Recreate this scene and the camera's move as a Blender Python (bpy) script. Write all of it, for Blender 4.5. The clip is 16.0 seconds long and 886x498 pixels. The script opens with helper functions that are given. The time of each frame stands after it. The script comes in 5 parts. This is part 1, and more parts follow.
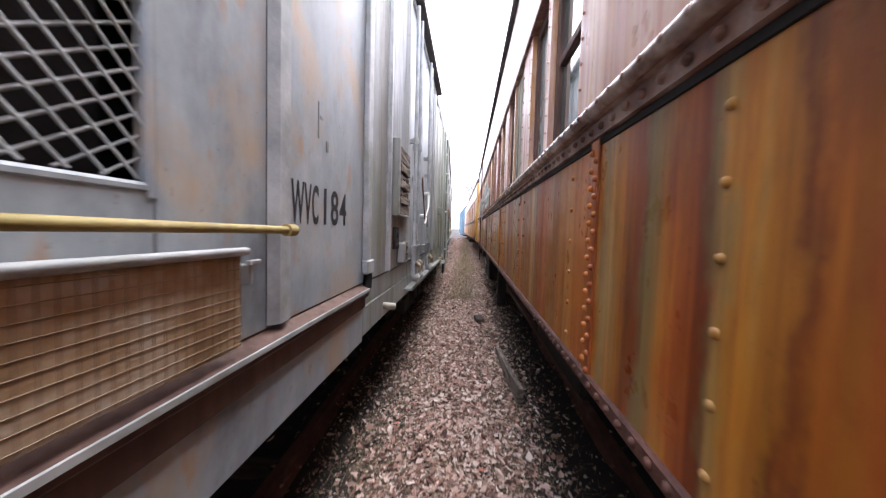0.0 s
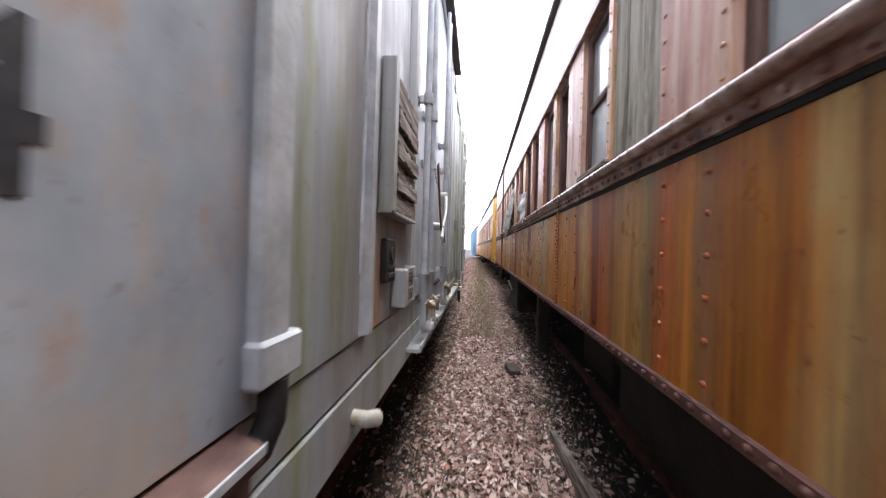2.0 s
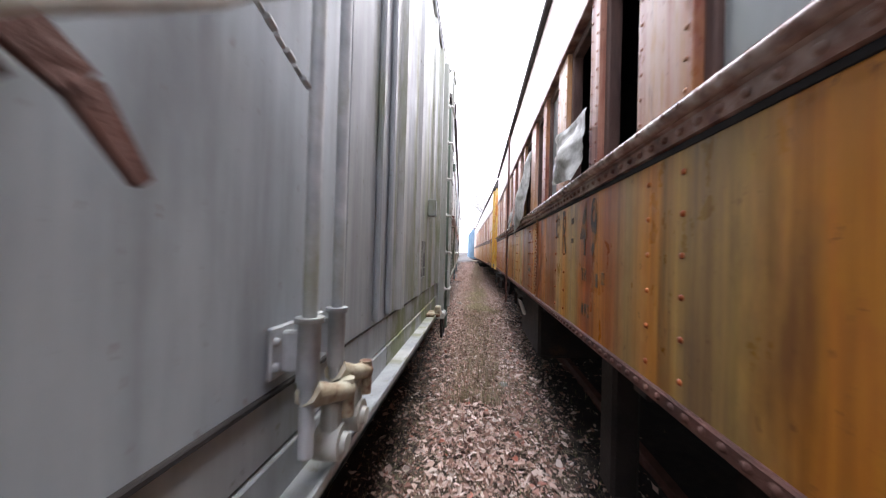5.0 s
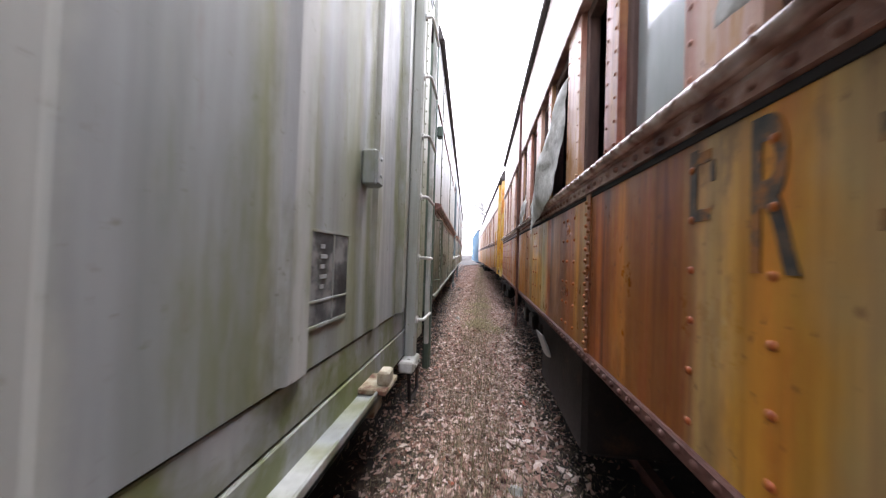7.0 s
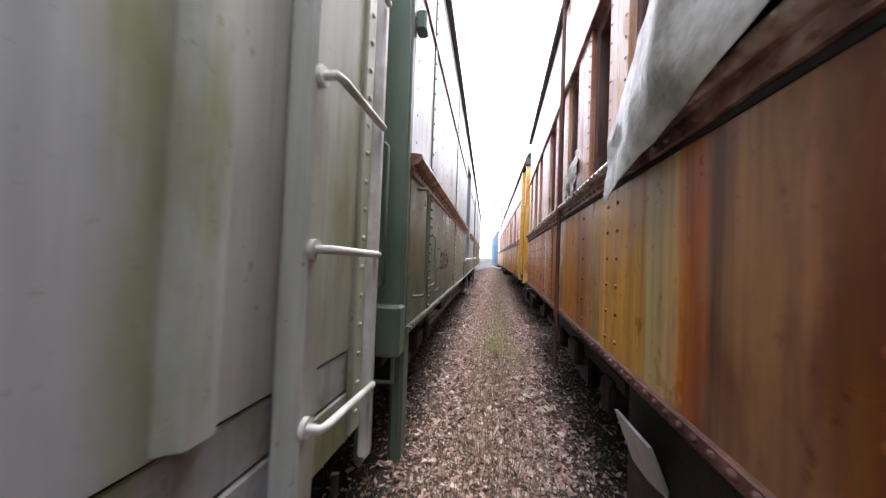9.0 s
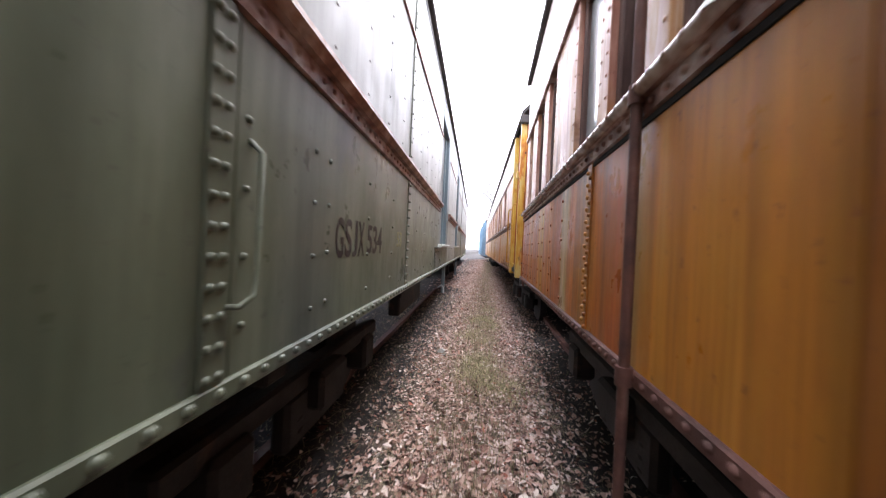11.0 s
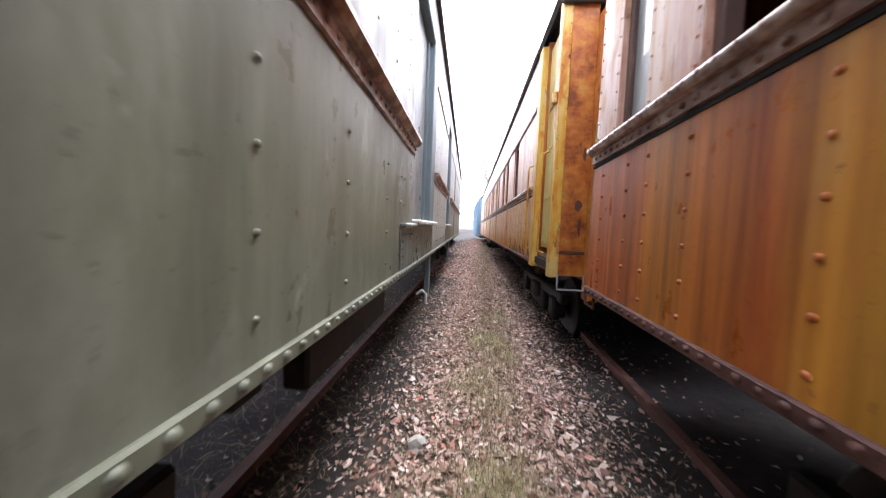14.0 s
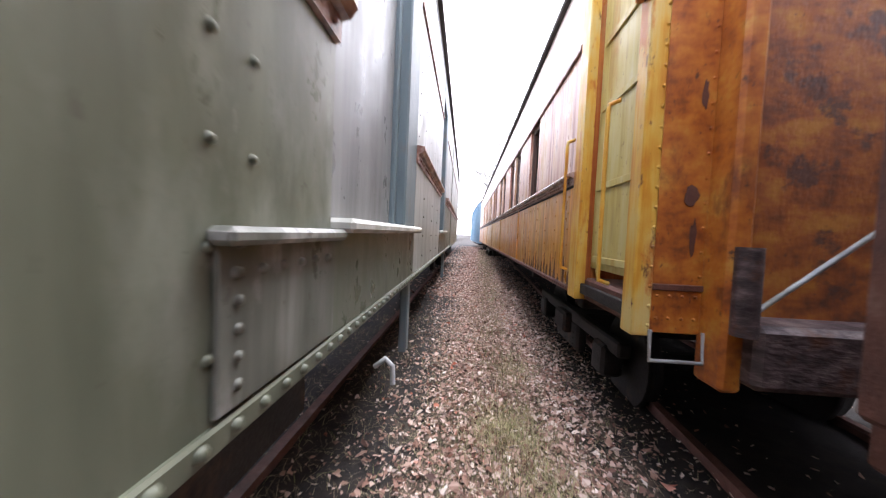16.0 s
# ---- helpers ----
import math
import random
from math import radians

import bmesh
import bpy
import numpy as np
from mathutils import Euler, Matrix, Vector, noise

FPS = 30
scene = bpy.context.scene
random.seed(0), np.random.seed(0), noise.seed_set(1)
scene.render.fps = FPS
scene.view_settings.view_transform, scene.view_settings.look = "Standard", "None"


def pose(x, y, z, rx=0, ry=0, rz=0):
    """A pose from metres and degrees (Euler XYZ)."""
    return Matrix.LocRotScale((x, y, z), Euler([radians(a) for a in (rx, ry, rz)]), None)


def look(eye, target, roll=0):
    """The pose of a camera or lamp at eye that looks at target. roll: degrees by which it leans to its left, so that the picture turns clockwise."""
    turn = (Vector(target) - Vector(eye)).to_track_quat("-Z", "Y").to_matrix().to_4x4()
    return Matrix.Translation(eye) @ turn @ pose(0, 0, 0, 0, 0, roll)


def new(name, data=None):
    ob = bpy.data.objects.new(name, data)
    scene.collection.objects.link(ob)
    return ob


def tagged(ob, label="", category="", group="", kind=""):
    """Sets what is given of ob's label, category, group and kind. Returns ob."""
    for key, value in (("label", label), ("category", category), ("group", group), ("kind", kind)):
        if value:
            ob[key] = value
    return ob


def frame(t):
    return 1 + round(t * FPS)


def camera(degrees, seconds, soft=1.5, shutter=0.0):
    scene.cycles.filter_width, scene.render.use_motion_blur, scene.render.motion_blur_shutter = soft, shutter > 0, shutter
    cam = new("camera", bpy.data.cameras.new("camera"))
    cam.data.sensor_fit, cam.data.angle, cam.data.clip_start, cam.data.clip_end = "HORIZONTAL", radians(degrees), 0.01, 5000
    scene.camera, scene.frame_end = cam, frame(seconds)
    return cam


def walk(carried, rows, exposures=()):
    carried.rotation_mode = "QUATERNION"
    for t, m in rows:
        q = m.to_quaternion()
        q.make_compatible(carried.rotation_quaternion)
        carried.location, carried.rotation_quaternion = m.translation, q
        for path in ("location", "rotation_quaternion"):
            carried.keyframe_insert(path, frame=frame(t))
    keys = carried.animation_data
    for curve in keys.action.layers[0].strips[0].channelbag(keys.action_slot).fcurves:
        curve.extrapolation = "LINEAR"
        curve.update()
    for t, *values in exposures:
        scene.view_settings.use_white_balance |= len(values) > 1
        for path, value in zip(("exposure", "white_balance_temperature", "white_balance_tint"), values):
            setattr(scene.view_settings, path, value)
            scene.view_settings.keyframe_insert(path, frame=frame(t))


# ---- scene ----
cam = camera(104.0, 16.0, soft=1.15, shutter=0.5)
PATH = [
    (0, (0.118, 0.033, 1.828), (-0.023, 2.024, 1.709), 1.48),
    (0.5, (0.097, 0.384, 1.816), (-0.057, 2.377, 1.771), 1.41),
    (1, (-0.022, 0.826, 1.808), (-0.206, 2.817, 1.766), 1.43),
    (1.5, (-0.098, 1.218, 1.768), (-0.292, 3.208, 1.735), 1.40),
    (2, (-0.132, 1.617, 1.791), (-0.333, 3.607, 1.787), 1.51),
    (2.5, (-0.113, 2.102, 1.819), (-0.309, 4.092, 1.819), 1.50),
    (3, (-0.021, 2.519, 1.793), (-0.211, 4.510, 1.811), 1.48),
    (3.5, (-0.114, 2.930, 1.747), (-0.317, 4.920, 1.776), 1.42),
    (4, (-0.105, 3.402, 1.828), (-0.296, 5.392, 1.852), 1.29),
    (4.2, (-0.069, 3.592, 1.818), (-0.247, 5.584, 1.832), 1.28),
    (6.3, (-0.090, 5.479, 1.773), (-0.311, 7.467, 1.806), 1.84),
    (6.5, (-0.063, 5.665, 1.780), (-0.282, 7.652, 1.829), 1.83),
    (7, (0.010, 6.127, 1.811), (-0.212, 8.115, 1.841), 1.74),
    (7.5, (0.009, 6.601, 1.783), (-0.237, 8.586, 1.816), 1.64),
    (8, (0.069, 7.023, 1.782), (-0.183, 9.007, 1.808), 1.59),
    (8.5, (0.065, 7.483, 1.720), (-0.206, 9.464, 1.765), 1.64),
    (9, (0.027, 7.902, 1.769), (-0.307, 9.874, 1.813), 2.08),
    (9.2, (0.034, 8.067, 1.736), (-0.282, 10.042, 1.781), 2.12),
    (11.3, (0.076, 10.143, 1.701), (-0.182, 12.126, 1.663), 2.75),
    (11.5, (0.027, 10.318, 1.711), (-0.218, 12.302, 1.615), 2.75),
    (12, (0.039, 10.715, 1.737), (-0.157, 12.704, 1.650), 2.81),
    (12.5, (-0.041, 11.130, 1.712), (-0.241, 13.118, 1.619), 2.60),
    (13, (-0.113, 11.570, 1.695), (-0.341, 13.555, 1.603), 2.48),
    (13.5, (-0.121, 12.013, 1.677), (-0.335, 13.999, 1.565), 2.38),
    (14, (-0.161, 12.487, 1.693), (-0.381, 14.471, 1.570), 2.39),
    (14.5, (-0.177, 12.932, 1.734), (-0.376, 14.919, 1.634), 2.44),
    (15, (-0.158, 13.389, 1.740), (-0.379, 15.375, 1.647), 2.52),
    (15.5, (-0.220, 13.843, 1.744), (-0.460, 15.827, 1.661), 2.56),
    (16, (-0.286, 14.259, 1.718), (-0.493, 16.247, 1.631), 2.60),
]
walk(cam, [(t, look(eye, target, roll)) for t, eye, target, roll in PATH])

# ---- world, sun, exposure ----
world = bpy.data.worlds.new("overcast_sky")
scene.world = world
world.use_nodes = True
wn, wl = world.node_tree.nodes, world.node_tree.links
sky = wn.new("ShaderNodeTexSky")
sky.sky_type = "NISHITA"
sky.sun_disc = False
sky.sun_elevation, sky.sun_rotation = radians(52), radians(20)
sky.dust_density = 4.0
pale = wn.new("ShaderNodeMixRGB")
pale.inputs[0].default_value = 0.86
pale.inputs[2].default_value = (10.8, 10.75, 12.5, 1)
wl.new(sky.outputs[0], pale.inputs[1])
wl.new(pale.outputs[0], wn["Background"].inputs[0])
wn["Background"].inputs[1].default_value = 0.15
sun = new("sun", bpy.data.lights.new("sun", "SUN"))
sun.data.energy, sun.data.angle, sun.data.color = 1.1, radians(35), (1.0, 0.97, 0.93)
sun.matrix_world = look((0, 0, 30), (-6, -14, 0))
scene.view_settings.exposure = 1.95


# ---- materials ----
def mat(name, stops, scale=(1, 1, 1), freq=2.0, rough=(0.5, 0.8), metal=0.0, bump=0.15, fine=60.0, dirt=None, dirt_amount=0.5, dirt_scale=(1, 1, 1), spec=0.4, accent=None, accent_scale=(1, 3.4, 0.12), accent_from=0.56):
    """Colour from stretched noise over the place, a second layer of dirt or wear, and fine relief."""
    m = bpy.data.materials.new(name)
    m.use_nodes = True
    n, l = m.node_tree.nodes, m.node_tree.links
    b = n["Principled BSDF"]
    geo = n.new("ShaderNodeNewGeometry")
    mp = n.new("ShaderNodeMapping")
    mp.inputs["Scale"].default_value = scale
    l.new(geo.outputs["Position"], mp.inputs[0])
    nz = n.new("ShaderNodeTexNoise")
    nz.inputs["Scale"].default_value, nz.inputs["Detail"].default_value, nz.inputs["Roughness"].default_value = freq, 7, 0.6
    l.new(mp.outputs[0], nz.inputs["Vector"])
    rp = n.new("ShaderNodeValToRGB")
    els = rp.color_ramp.elements
    while len(els) < len(stops):
        els.new(0.5)
    for e, (p, c) in zip(els, stops):
        e.position, e.color = p, (*c, 1)
    l.new(nz.outputs[0], rp.inputs[0])
    colour = rp.outputs[0]
    if dirt:
        mp2 = n.new("ShaderNodeMapping")
        mp2.inputs["Scale"].default_value = dirt_scale
        mp2.inputs["Location"].default_value = (3.1, 7.7, 1.3)
        l.new(geo.outputs["Position"], mp2.inputs[0])
        nz2 = n.new("ShaderNodeTexNoise")
        nz2.inputs["Scale"].default_value, nz2.inputs["Detail"].default_value, nz2.inputs["Roughness"].default_value = 2.6, 9, 0.68
        l.new(mp2.outputs[0], nz2.inputs["Vector"])
        r2 = n.new("ShaderNodeValToRGB")
        r2.color_ramp.elements[0].position, r2.color_ramp.elements[1].position = 0.62 - 0.3 * dirt_amount, 0.78 - 0.2 * dirt_amount
        l.new(nz2.outputs[0], r2.inputs[0])
        mx = n.new("ShaderNodeMixRGB")
        mx.inputs[2].default_value = (*dirt, 1)
        l.new(r2.outputs[0], mx.inputs[0])
        l.new(colour, mx.inputs[1])
        colour = mx.outputs[0]
    if accent:
        mp3 = n.new("ShaderNodeMapping")
        mp3.inputs["Scale"].default_value = accent_scale
        mp3.inputs["Location"].default_value = (9.3, 2.9, 4.4)
        l.new(geo.outputs["Position"], mp3.inputs[0])
        nz3 = n.new("ShaderNodeTexNoise")
        nz3.inputs["Scale"].default_value, nz3.inputs["Detail"].default_value, nz3.inputs["Roughness"].default_value = 1.0, 8, 0.62
        l.new(mp3.outputs[0], nz3.inputs["Vector"])
        r3 = n.new("ShaderNodeMapRange")
        r3.inputs["From Min"].default_value, r3.inputs["From Max"].default_value, r3.inputs["To Max"].default_value = accent_from, accent_from + 0.07, 0.85
        l.new(nz3.outputs[0], r3.inputs[0])
        mx3 = n.new("ShaderNodeMixRGB")
        mx3.inputs[2].default_value = (*accent, 1)
        l.new(r3.outputs[0], mx3.inputs[0])
        l.new(colour, mx3.inputs[1])
        colour = mx3.outputs[0]
    l.new(colour, b.inputs["Base Color"])
    fn = n.new("ShaderNodeTexNoise")
    fn.inputs["Scale"].default_value, fn.inputs["Detail"].default_value = fine, 5
    l.new(mp.outputs[0], fn.inputs["Vector"])
    mr = n.new("ShaderNodeMapRange")
    mr.inputs["To Min"].default_value, mr.inputs["To Max"].default_value = rough
    l.new(fn.outputs[0], mr.inputs[0])
    l.new(mr.outputs[0], b.inputs["Roughness"])
    bp = n.new("ShaderNodeBump")
    bp.inputs["Strength"].default_value, bp.inputs["Distance"].default_value = bump, 0.01
    l.new(fn.outputs[0], bp.inputs["Height"])
    l.new(bp.outputs[0], b.inputs["Normal"])
    b.inputs["Metallic"].default_value = metal
    b.inputs["Specular IOR Level"].default_value = spec
    return m


def streaked(name, stops, band=(1.3, 0.06), fine=(11.0, 0.35), weights=(0.46, 0.4, 0.14), spread=0.1, stains=(), flecks=None, rough=(0.25, 0.5), dents=0.12, grit=0.06, spec=0.4, along=None, keep=0.3, tone=(0.62, 1.3)):
    """Weathered sheet paint: broad bands and fine runs down the sheet, mottling, stains with ragged edges, flecks, and slightly dented metal."""
    m = bpy.data.materials.new(name)
    m.use_nodes = True
    n, l = m.node_tree.nodes, m.node_tree.links
    b = n["Principled BSDF"]
    geo = n.new("ShaderNodeNewGeometry")

    def field(scale, freq, detail, shift, warp=0.0):
        mp = n.new("ShaderNodeMapping")
        mp.inputs["Scale"].default_value, mp.inputs["Location"].default_value = scale, shift
        l.new(geo.outputs["Position"], mp.inputs[0])
        nz = n.new("ShaderNodeTexNoise")
        nz.inputs["Scale"].default_value, nz.inputs["Detail"].default_value, nz.inputs["Roughness"].default_value, nz.inputs["Distortion"].default_value = freq, detail, 0.66, warp
        l.new(mp.outputs[0], nz.inputs["Vector"])
        return nz.outputs[0]

    def sums(op, a, c):
        q = n.new("ShaderNodeMath")
        q.operation = op
        for k, v in enumerate((a, c)):
            if isinstance(v, (int, float)):
                q.inputs[k].default_value = v
            else:
                l.new(v, q.inputs[k])
        return q.outputs[0]

    broad = field((1, 1, band[1]), band[0], 3, (0.3, 1.7, 2.2))
    runs = field((1, 1, fine[1] / fine[0]), fine[0], 8, (5.1, 0.4, 8.0))
    mottle = field((1, 1, 0.7), 6.0, 9, (2.2, 3.3, 4.4))
    total = sums("ADD", sums("ADD", sums("MULTIPLY", broad, weights[0]), sums("MULTIPLY", runs, weights[1])), sums("MULTIPLY", mottle, weights[2]))
    mr = n.new("ShaderNodeMapRange")
    mr.inputs["From Min"].default_value, mr.inputs["From Max"].default_value = 0.5 - spread, 0.5 + spread
    l.new(total, mr.inputs[0])
    rp = n.new("ShaderNodeValToRGB")
    els = rp.color_ramp.elements
    while len(els) < len(stops):
        els.new(0.5)
    for e, (p, c) in zip(els, stops):
        e.position, e.color = p, (*c, 1)
    l.new(mr.outputs[0], rp.inputs[0])
    colour = rp.outputs[0]
    if along:
        # the sheet's own paint bands, at their places along the car, wavering with height
        sep = n.new("ShaderNodeSeparateXYZ")
        l.new(geo.outputs["Position"], sep.inputs[0])
        waver = sums("MULTIPLY", sums("SUBTRACT", field((1, 1, 0.5), 5.0, 5, (3.0, 8.0, 1.0)), 0.5), 0.22)
        place = n.new("ShaderNodeMapRange")
        first, last = along[0][0], along[-1][0]
        place.inputs["From Min"].default_value, place.inputs["From Max"].default_value = first, last
        l.new(sums("ADD", sep.outputs[1], waver), place.inputs[0])
        ar = n.new("ShaderNodeValToRGB")
        els = ar.color_ramp.elements
        while len(els) < len(along):
            els.new(0.5)
        for e, (p, c) in zip(els, along):
            e.position, e.color = (p - first) / (last - first), (*c, 1)
        l.new(place.outputs[0], ar.inputs[0])
        mx = n.new("ShaderNodeMixRGB")
        mx.inputs[0].default_value = keep
        l.new(ar.outputs[0], mx.inputs[1])
        l.new(colour, mx.inputs[2])
        tone_r = n.new("ShaderNodeMapRange")
        tone_r.inputs["From Min"].default_value, tone_r.inputs["From Max"].default_value, tone_r.inputs["To Min"].default_value, tone_r.inputs["To Max"].default_value = 0.36, 0.64, *tone
        l.new(runs, tone_r.inputs[0])
        sc = n.new("ShaderNodeVectorMath")
        sc.operation = "SCALE"
        l.new(mx.outputs[0], sc.inputs[0])
        l.new(tone_r.outputs[0], sc.inputs["Scale"])
        colour = sc.outputs[0]
    for k, (stain, scale, start, soft_edge, amount) in enumerate(stains):
        f = field(scale, 1.0, 9, (7.7 + 3 * k, 1.9 + 5 * k, 6.1 - 2 * k), 0.2)
        r = n.new("ShaderNodeMapRange")
        r.inputs["From Min"].default_value, r.inputs["From Max"].default_value, r.inputs["To Max"].default_value = start, start + soft_edge, amount
        l.new(f, r.inputs[0])
        mx = n.new("ShaderNodeMixRGB")
        mx.inputs[2].default_value = (*stain, 1)
        l.new(r.outputs[0], mx.inputs[0])
        l.new(colour, mx.inputs[1])
        colour = mx.outputs[0]
    if flecks:
        f = field((1, 1, 0.6), 34.0, 4, (1.0, 2.0, 3.0))
        r = n.new("ShaderNodeMapRange")
        r.inputs["From Min"].default_value, r.inputs["From Max"].default_value, r.inputs["To Max"].default_value = 0.64, 0.69, 0.7
        l.new(f, r.inputs[0])
        mx = n.new("ShaderNodeMixRGB")
        mx.inputs[2].default_value = (*flecks, 1)
        l.new(r.outputs[0], mx.inputs[0])
        l.new(colour, mx.inputs[1])
        colour = mx.outputs[0]
    l.new(colour, b.inputs["Base Color"])
    rr = n.new("ShaderNodeMapRange")
    rr.inputs["From Min"].default_value, rr.inputs["From Max"].default_value = 0.35, 0.65
    rr.inputs["To Min"].default_value, rr.inputs["To Max"].default_value = rough
    l.new(mottle, rr.inputs[0])
    l.new(rr.outputs[0], b.inputs["Roughness"])
    dent = n.new("ShaderNodeBump")
    dent.inputs["Strength"].default_value, dent.inputs["Distance"].default_value = dents, 0.03
    l.new(field((1, 1, 0.6), 2.4, 2, (0, 0, 0)), dent.inputs["Height"])
    gr = n.new("ShaderNodeBump")
    gr.inputs["Strength"].default_value, gr.inputs["Distance"].default_value = grit, 0.01
    l.new(field((1, 1, 0.5), 45.0, 5, (0, 0, 0)), gr.inputs["Height"])
    l.new(dent.outputs[0], gr.inputs["Normal"])
    l.new(gr.outputs[0], b.inputs["Normal"])
    b.inputs["Specular IOR Level"].default_value = spec
    return m


DEEP, RED, ORNG, AMBER, OLIVE = (0.13, 0.028, 0.014), (0.34, 0.075, 0.02), (0.48, 0.15, 0.022), (0.55, 0.24, 0.03), (0.36, 0.29, 0.11)
AMB, YEL, PALE, BRN, GREYB = (0.50, 0.20, 0.028), (0.56, 0.31, 0.045), (0.44, 0.35, 0.16), (0.25, 0.075, 0.024), (0.24, 0.145, 0.09)
ROT = ((0.10, 0.032, 0.018), (1, 3.2, 0.9), 0.55, 0.14, 0.6)
RUNS = [(0.0, DEEP), (0.14, RED), (0.3, ORNG), (0.46, AMBER), (0.58, RED), (0.68, ORNG), (0.82, AMBER), (1.0, OLIVE)]
ORANGE = streaked("red_orange_streaked_paint", RUNS, band=(3.0, 0.05), stains=[ROT], flecks=(0.20, 0.05, 0.02),
                  along=[(-2.2, ORNG), (0.40, RED), (0.47, ORNG), (0.495, DEEP), (0.52, AMB), (0.60, AMB), (0.64, OLIVE), (0.67, RED), (0.76, RED), (0.80, AMB), (0.88, OLIVE), (0.93, RED), (1.03, AMB), (1.12, PALE), (1.18, AMB), (1.235, RED)])
ORANGE_BROWN = streaked("brown_orange_streaked_paint", RUNS, band=(3.0, 0.05), stains=[ROT], flecks=(0.12, 0.035, 0.02),
                        along=[(1.23, RED), (1.4, ORNG), (1.57, (0.42, 0.14, 0.022)), (1.65, AMB), (1.72, RED), (1.80, (0.38, 0.2, 0.05)), (1.88, (0.40, 0.12, 0.022)), (1.95, RED), (2.1, RED), (2.2, DEEP), (2.33, PALE), (2.42, ORNG), (2.55, AMB), (2.65, BRN), (2.72, GREYB), (2.78, AMB), (2.92, RED), (3.0, BRN), (3.07, OLIVE), (3.2, (0.40, 0.22, 0.06)), (3.38, (0.36, 0.2, 0.06)), (3.46, BRN), (3.75, RED), (3.92, PALE), (4.0, RED), (4.1, BRN), (4.18, AMB), (4.55, AMB), (4.64, BRN)])
OCHRE_BROWN = streaked("amber_brown_streaked_paint", RUNS, band=(3.0, 0.06), stains=[ROT, ((0.06, 0.03, 0.02), (1, 4.0, 1.1), 0.62, 0.06, 0.6)], flecks=(0.12, 0.04, 0.02),
                       along=[(4.63, BRN), (4.75, AMB), (5.0, AMB), (5.2, OLIVE), (5.32, (0.16, 0.15, 0.09)), (5.42, OLIVE), (5.6, AMB), (5.8, PALE), (6.0, RED), (6.1, AMB), (6.3, RED), (6.45, ORNG), (6.56, OLIVE), (6.68, PALE), (6.76, YEL), (6.81, AMB), (6.9, YEL), (7.0, PALE), (7.1, BRN), (7.22, DEEP), (7.36, BRN), (7.5, AMB), (7.62, BRN), (7.8, RED), (7.92, BRN)])
YELLOW_RUST = streaked("yellow_rust_streaked_paint", RUNS, band=(2.6, 0.06), stains=[ROT], flecks=(0.13, 0.045, 0.02),
                       along=[(7.92, BRN), (8.0, OLIVE), (8.08, AMB), (8.14, YEL), (8.2, BRN), (8.3, RED), (8.4, DEEP), (8.5, DEEP), (8.58, GREYB), (8.84, GREYB), (8.9, RED), (8.99, ORNG), (9.05, PALE), (9.2, PALE), (9.26, YEL), (9.8, YEL), (9.95, PALE), (10.1, AMB), (10.25, BRN), (10.4, AMB)])
RED_ORANGE = streaked("smooth_red_orange_paint", RUNS, band=(2.4, 0.07), stains=[((0.24, 0.05, 0.02), (1, 3.2, 0.5), 0.58, 0.14, 0.5)], flecks=(0.2, 0.06, 0.03), keep=0.22,
                      along=[(10.3, AMB), (10.95, AMB), (11.08, OLIVE), (11.15, RED), (11.5, ORNG), (11.62, AMB), (11.75, (0.50, 0.22, 0.05)), (11.85, ORNG), (12.0, RED), (12.07, PALE), (12.14, (0.6, 0.5, 0.36)), (12.2, OLIVE), (12.28, RED), (12.6, ORNG), (12.85, (0.52, 0.2, 0.06)), (12.95, RED), (13.06, YEL), (13.3, AMB), (13.45, RED), (13.75, ORNG), (14.0, AMB), (14.2, RED), (14.6, (0.42, 0.09, 0.02)), (14.85, RED)])
COACH_END = streaked("yellow_orange_peeling_paint", RUNS, band=(2.6, 0.1), stains=[ROT, ((0.5, 0.36, 0.12), (1, 3, 0.4), 0.56, 0.08, 0.6)], flecks=(0.13, 0.045, 0.02),
                     along=[(16.0, AMB), (18.5, YEL), (21.0, AMB), (26.0, YEL), (41.0, AMB)], keep=0.45)
ORANGE_UP = streaked("faded_red_brown_paint", [(0.0, (0.24, 0.075, 0.05)), (0.3, (0.46, 0.23, 0.16)), (0.55, (0.60, 0.41, 0.32)), (0.75, (0.50, 0.27, 0.12)), (1.0, (0.64, 0.48, 0.36))],
                     band=(2.0, 0.2), stains=[((0.42, 0.2, 0.04), (1, 3.0, 0.7), 0.54, 0.14, 0.8), ((0.14, 0.05, 0.03), (1, 7.0, 1.4), 0.6, 0.08, 0.7)], flecks=(0.16, 0.06, 0.04))
YELLOW = streaked("weathered_yellow_paint", [(0.0, (0.42, 0.15, 0.02)), (0.3, (0.54, 0.26, 0.03)), (0.6, (0.60, 0.36, 0.06)), (1.0, (0.58, 0.44, 0.16))], band=(3.0, 0.5), fine=(20, 1.2),
                  stains=[((0.46, 0.14, 0.02), (5, 5, 1.6), 0.54, 0.07, 0.85), ((0.10, 0.035, 0.025), (9, 9, 4), 0.62, 0.05, 0.9)], flecks=(0.12, 0.04, 0.03), rough=(0.3, 0.6))
PALE_YELLOW = streaked("pale_yellow_door_paint", [(0.0, (0.34, 0.24, 0.06)), (0.5, (0.48, 0.39, 0.13)), (1.0, (0.52, 0.46, 0.22))], band=(3.0, 0.4), stains=[((0.4, 0.2, 0.04), (4, 4, 0.8), 0.58, 0.1, 0.7)], flecks=(0.16, 0.07, 0.03), rough=(0.35, 0.6))
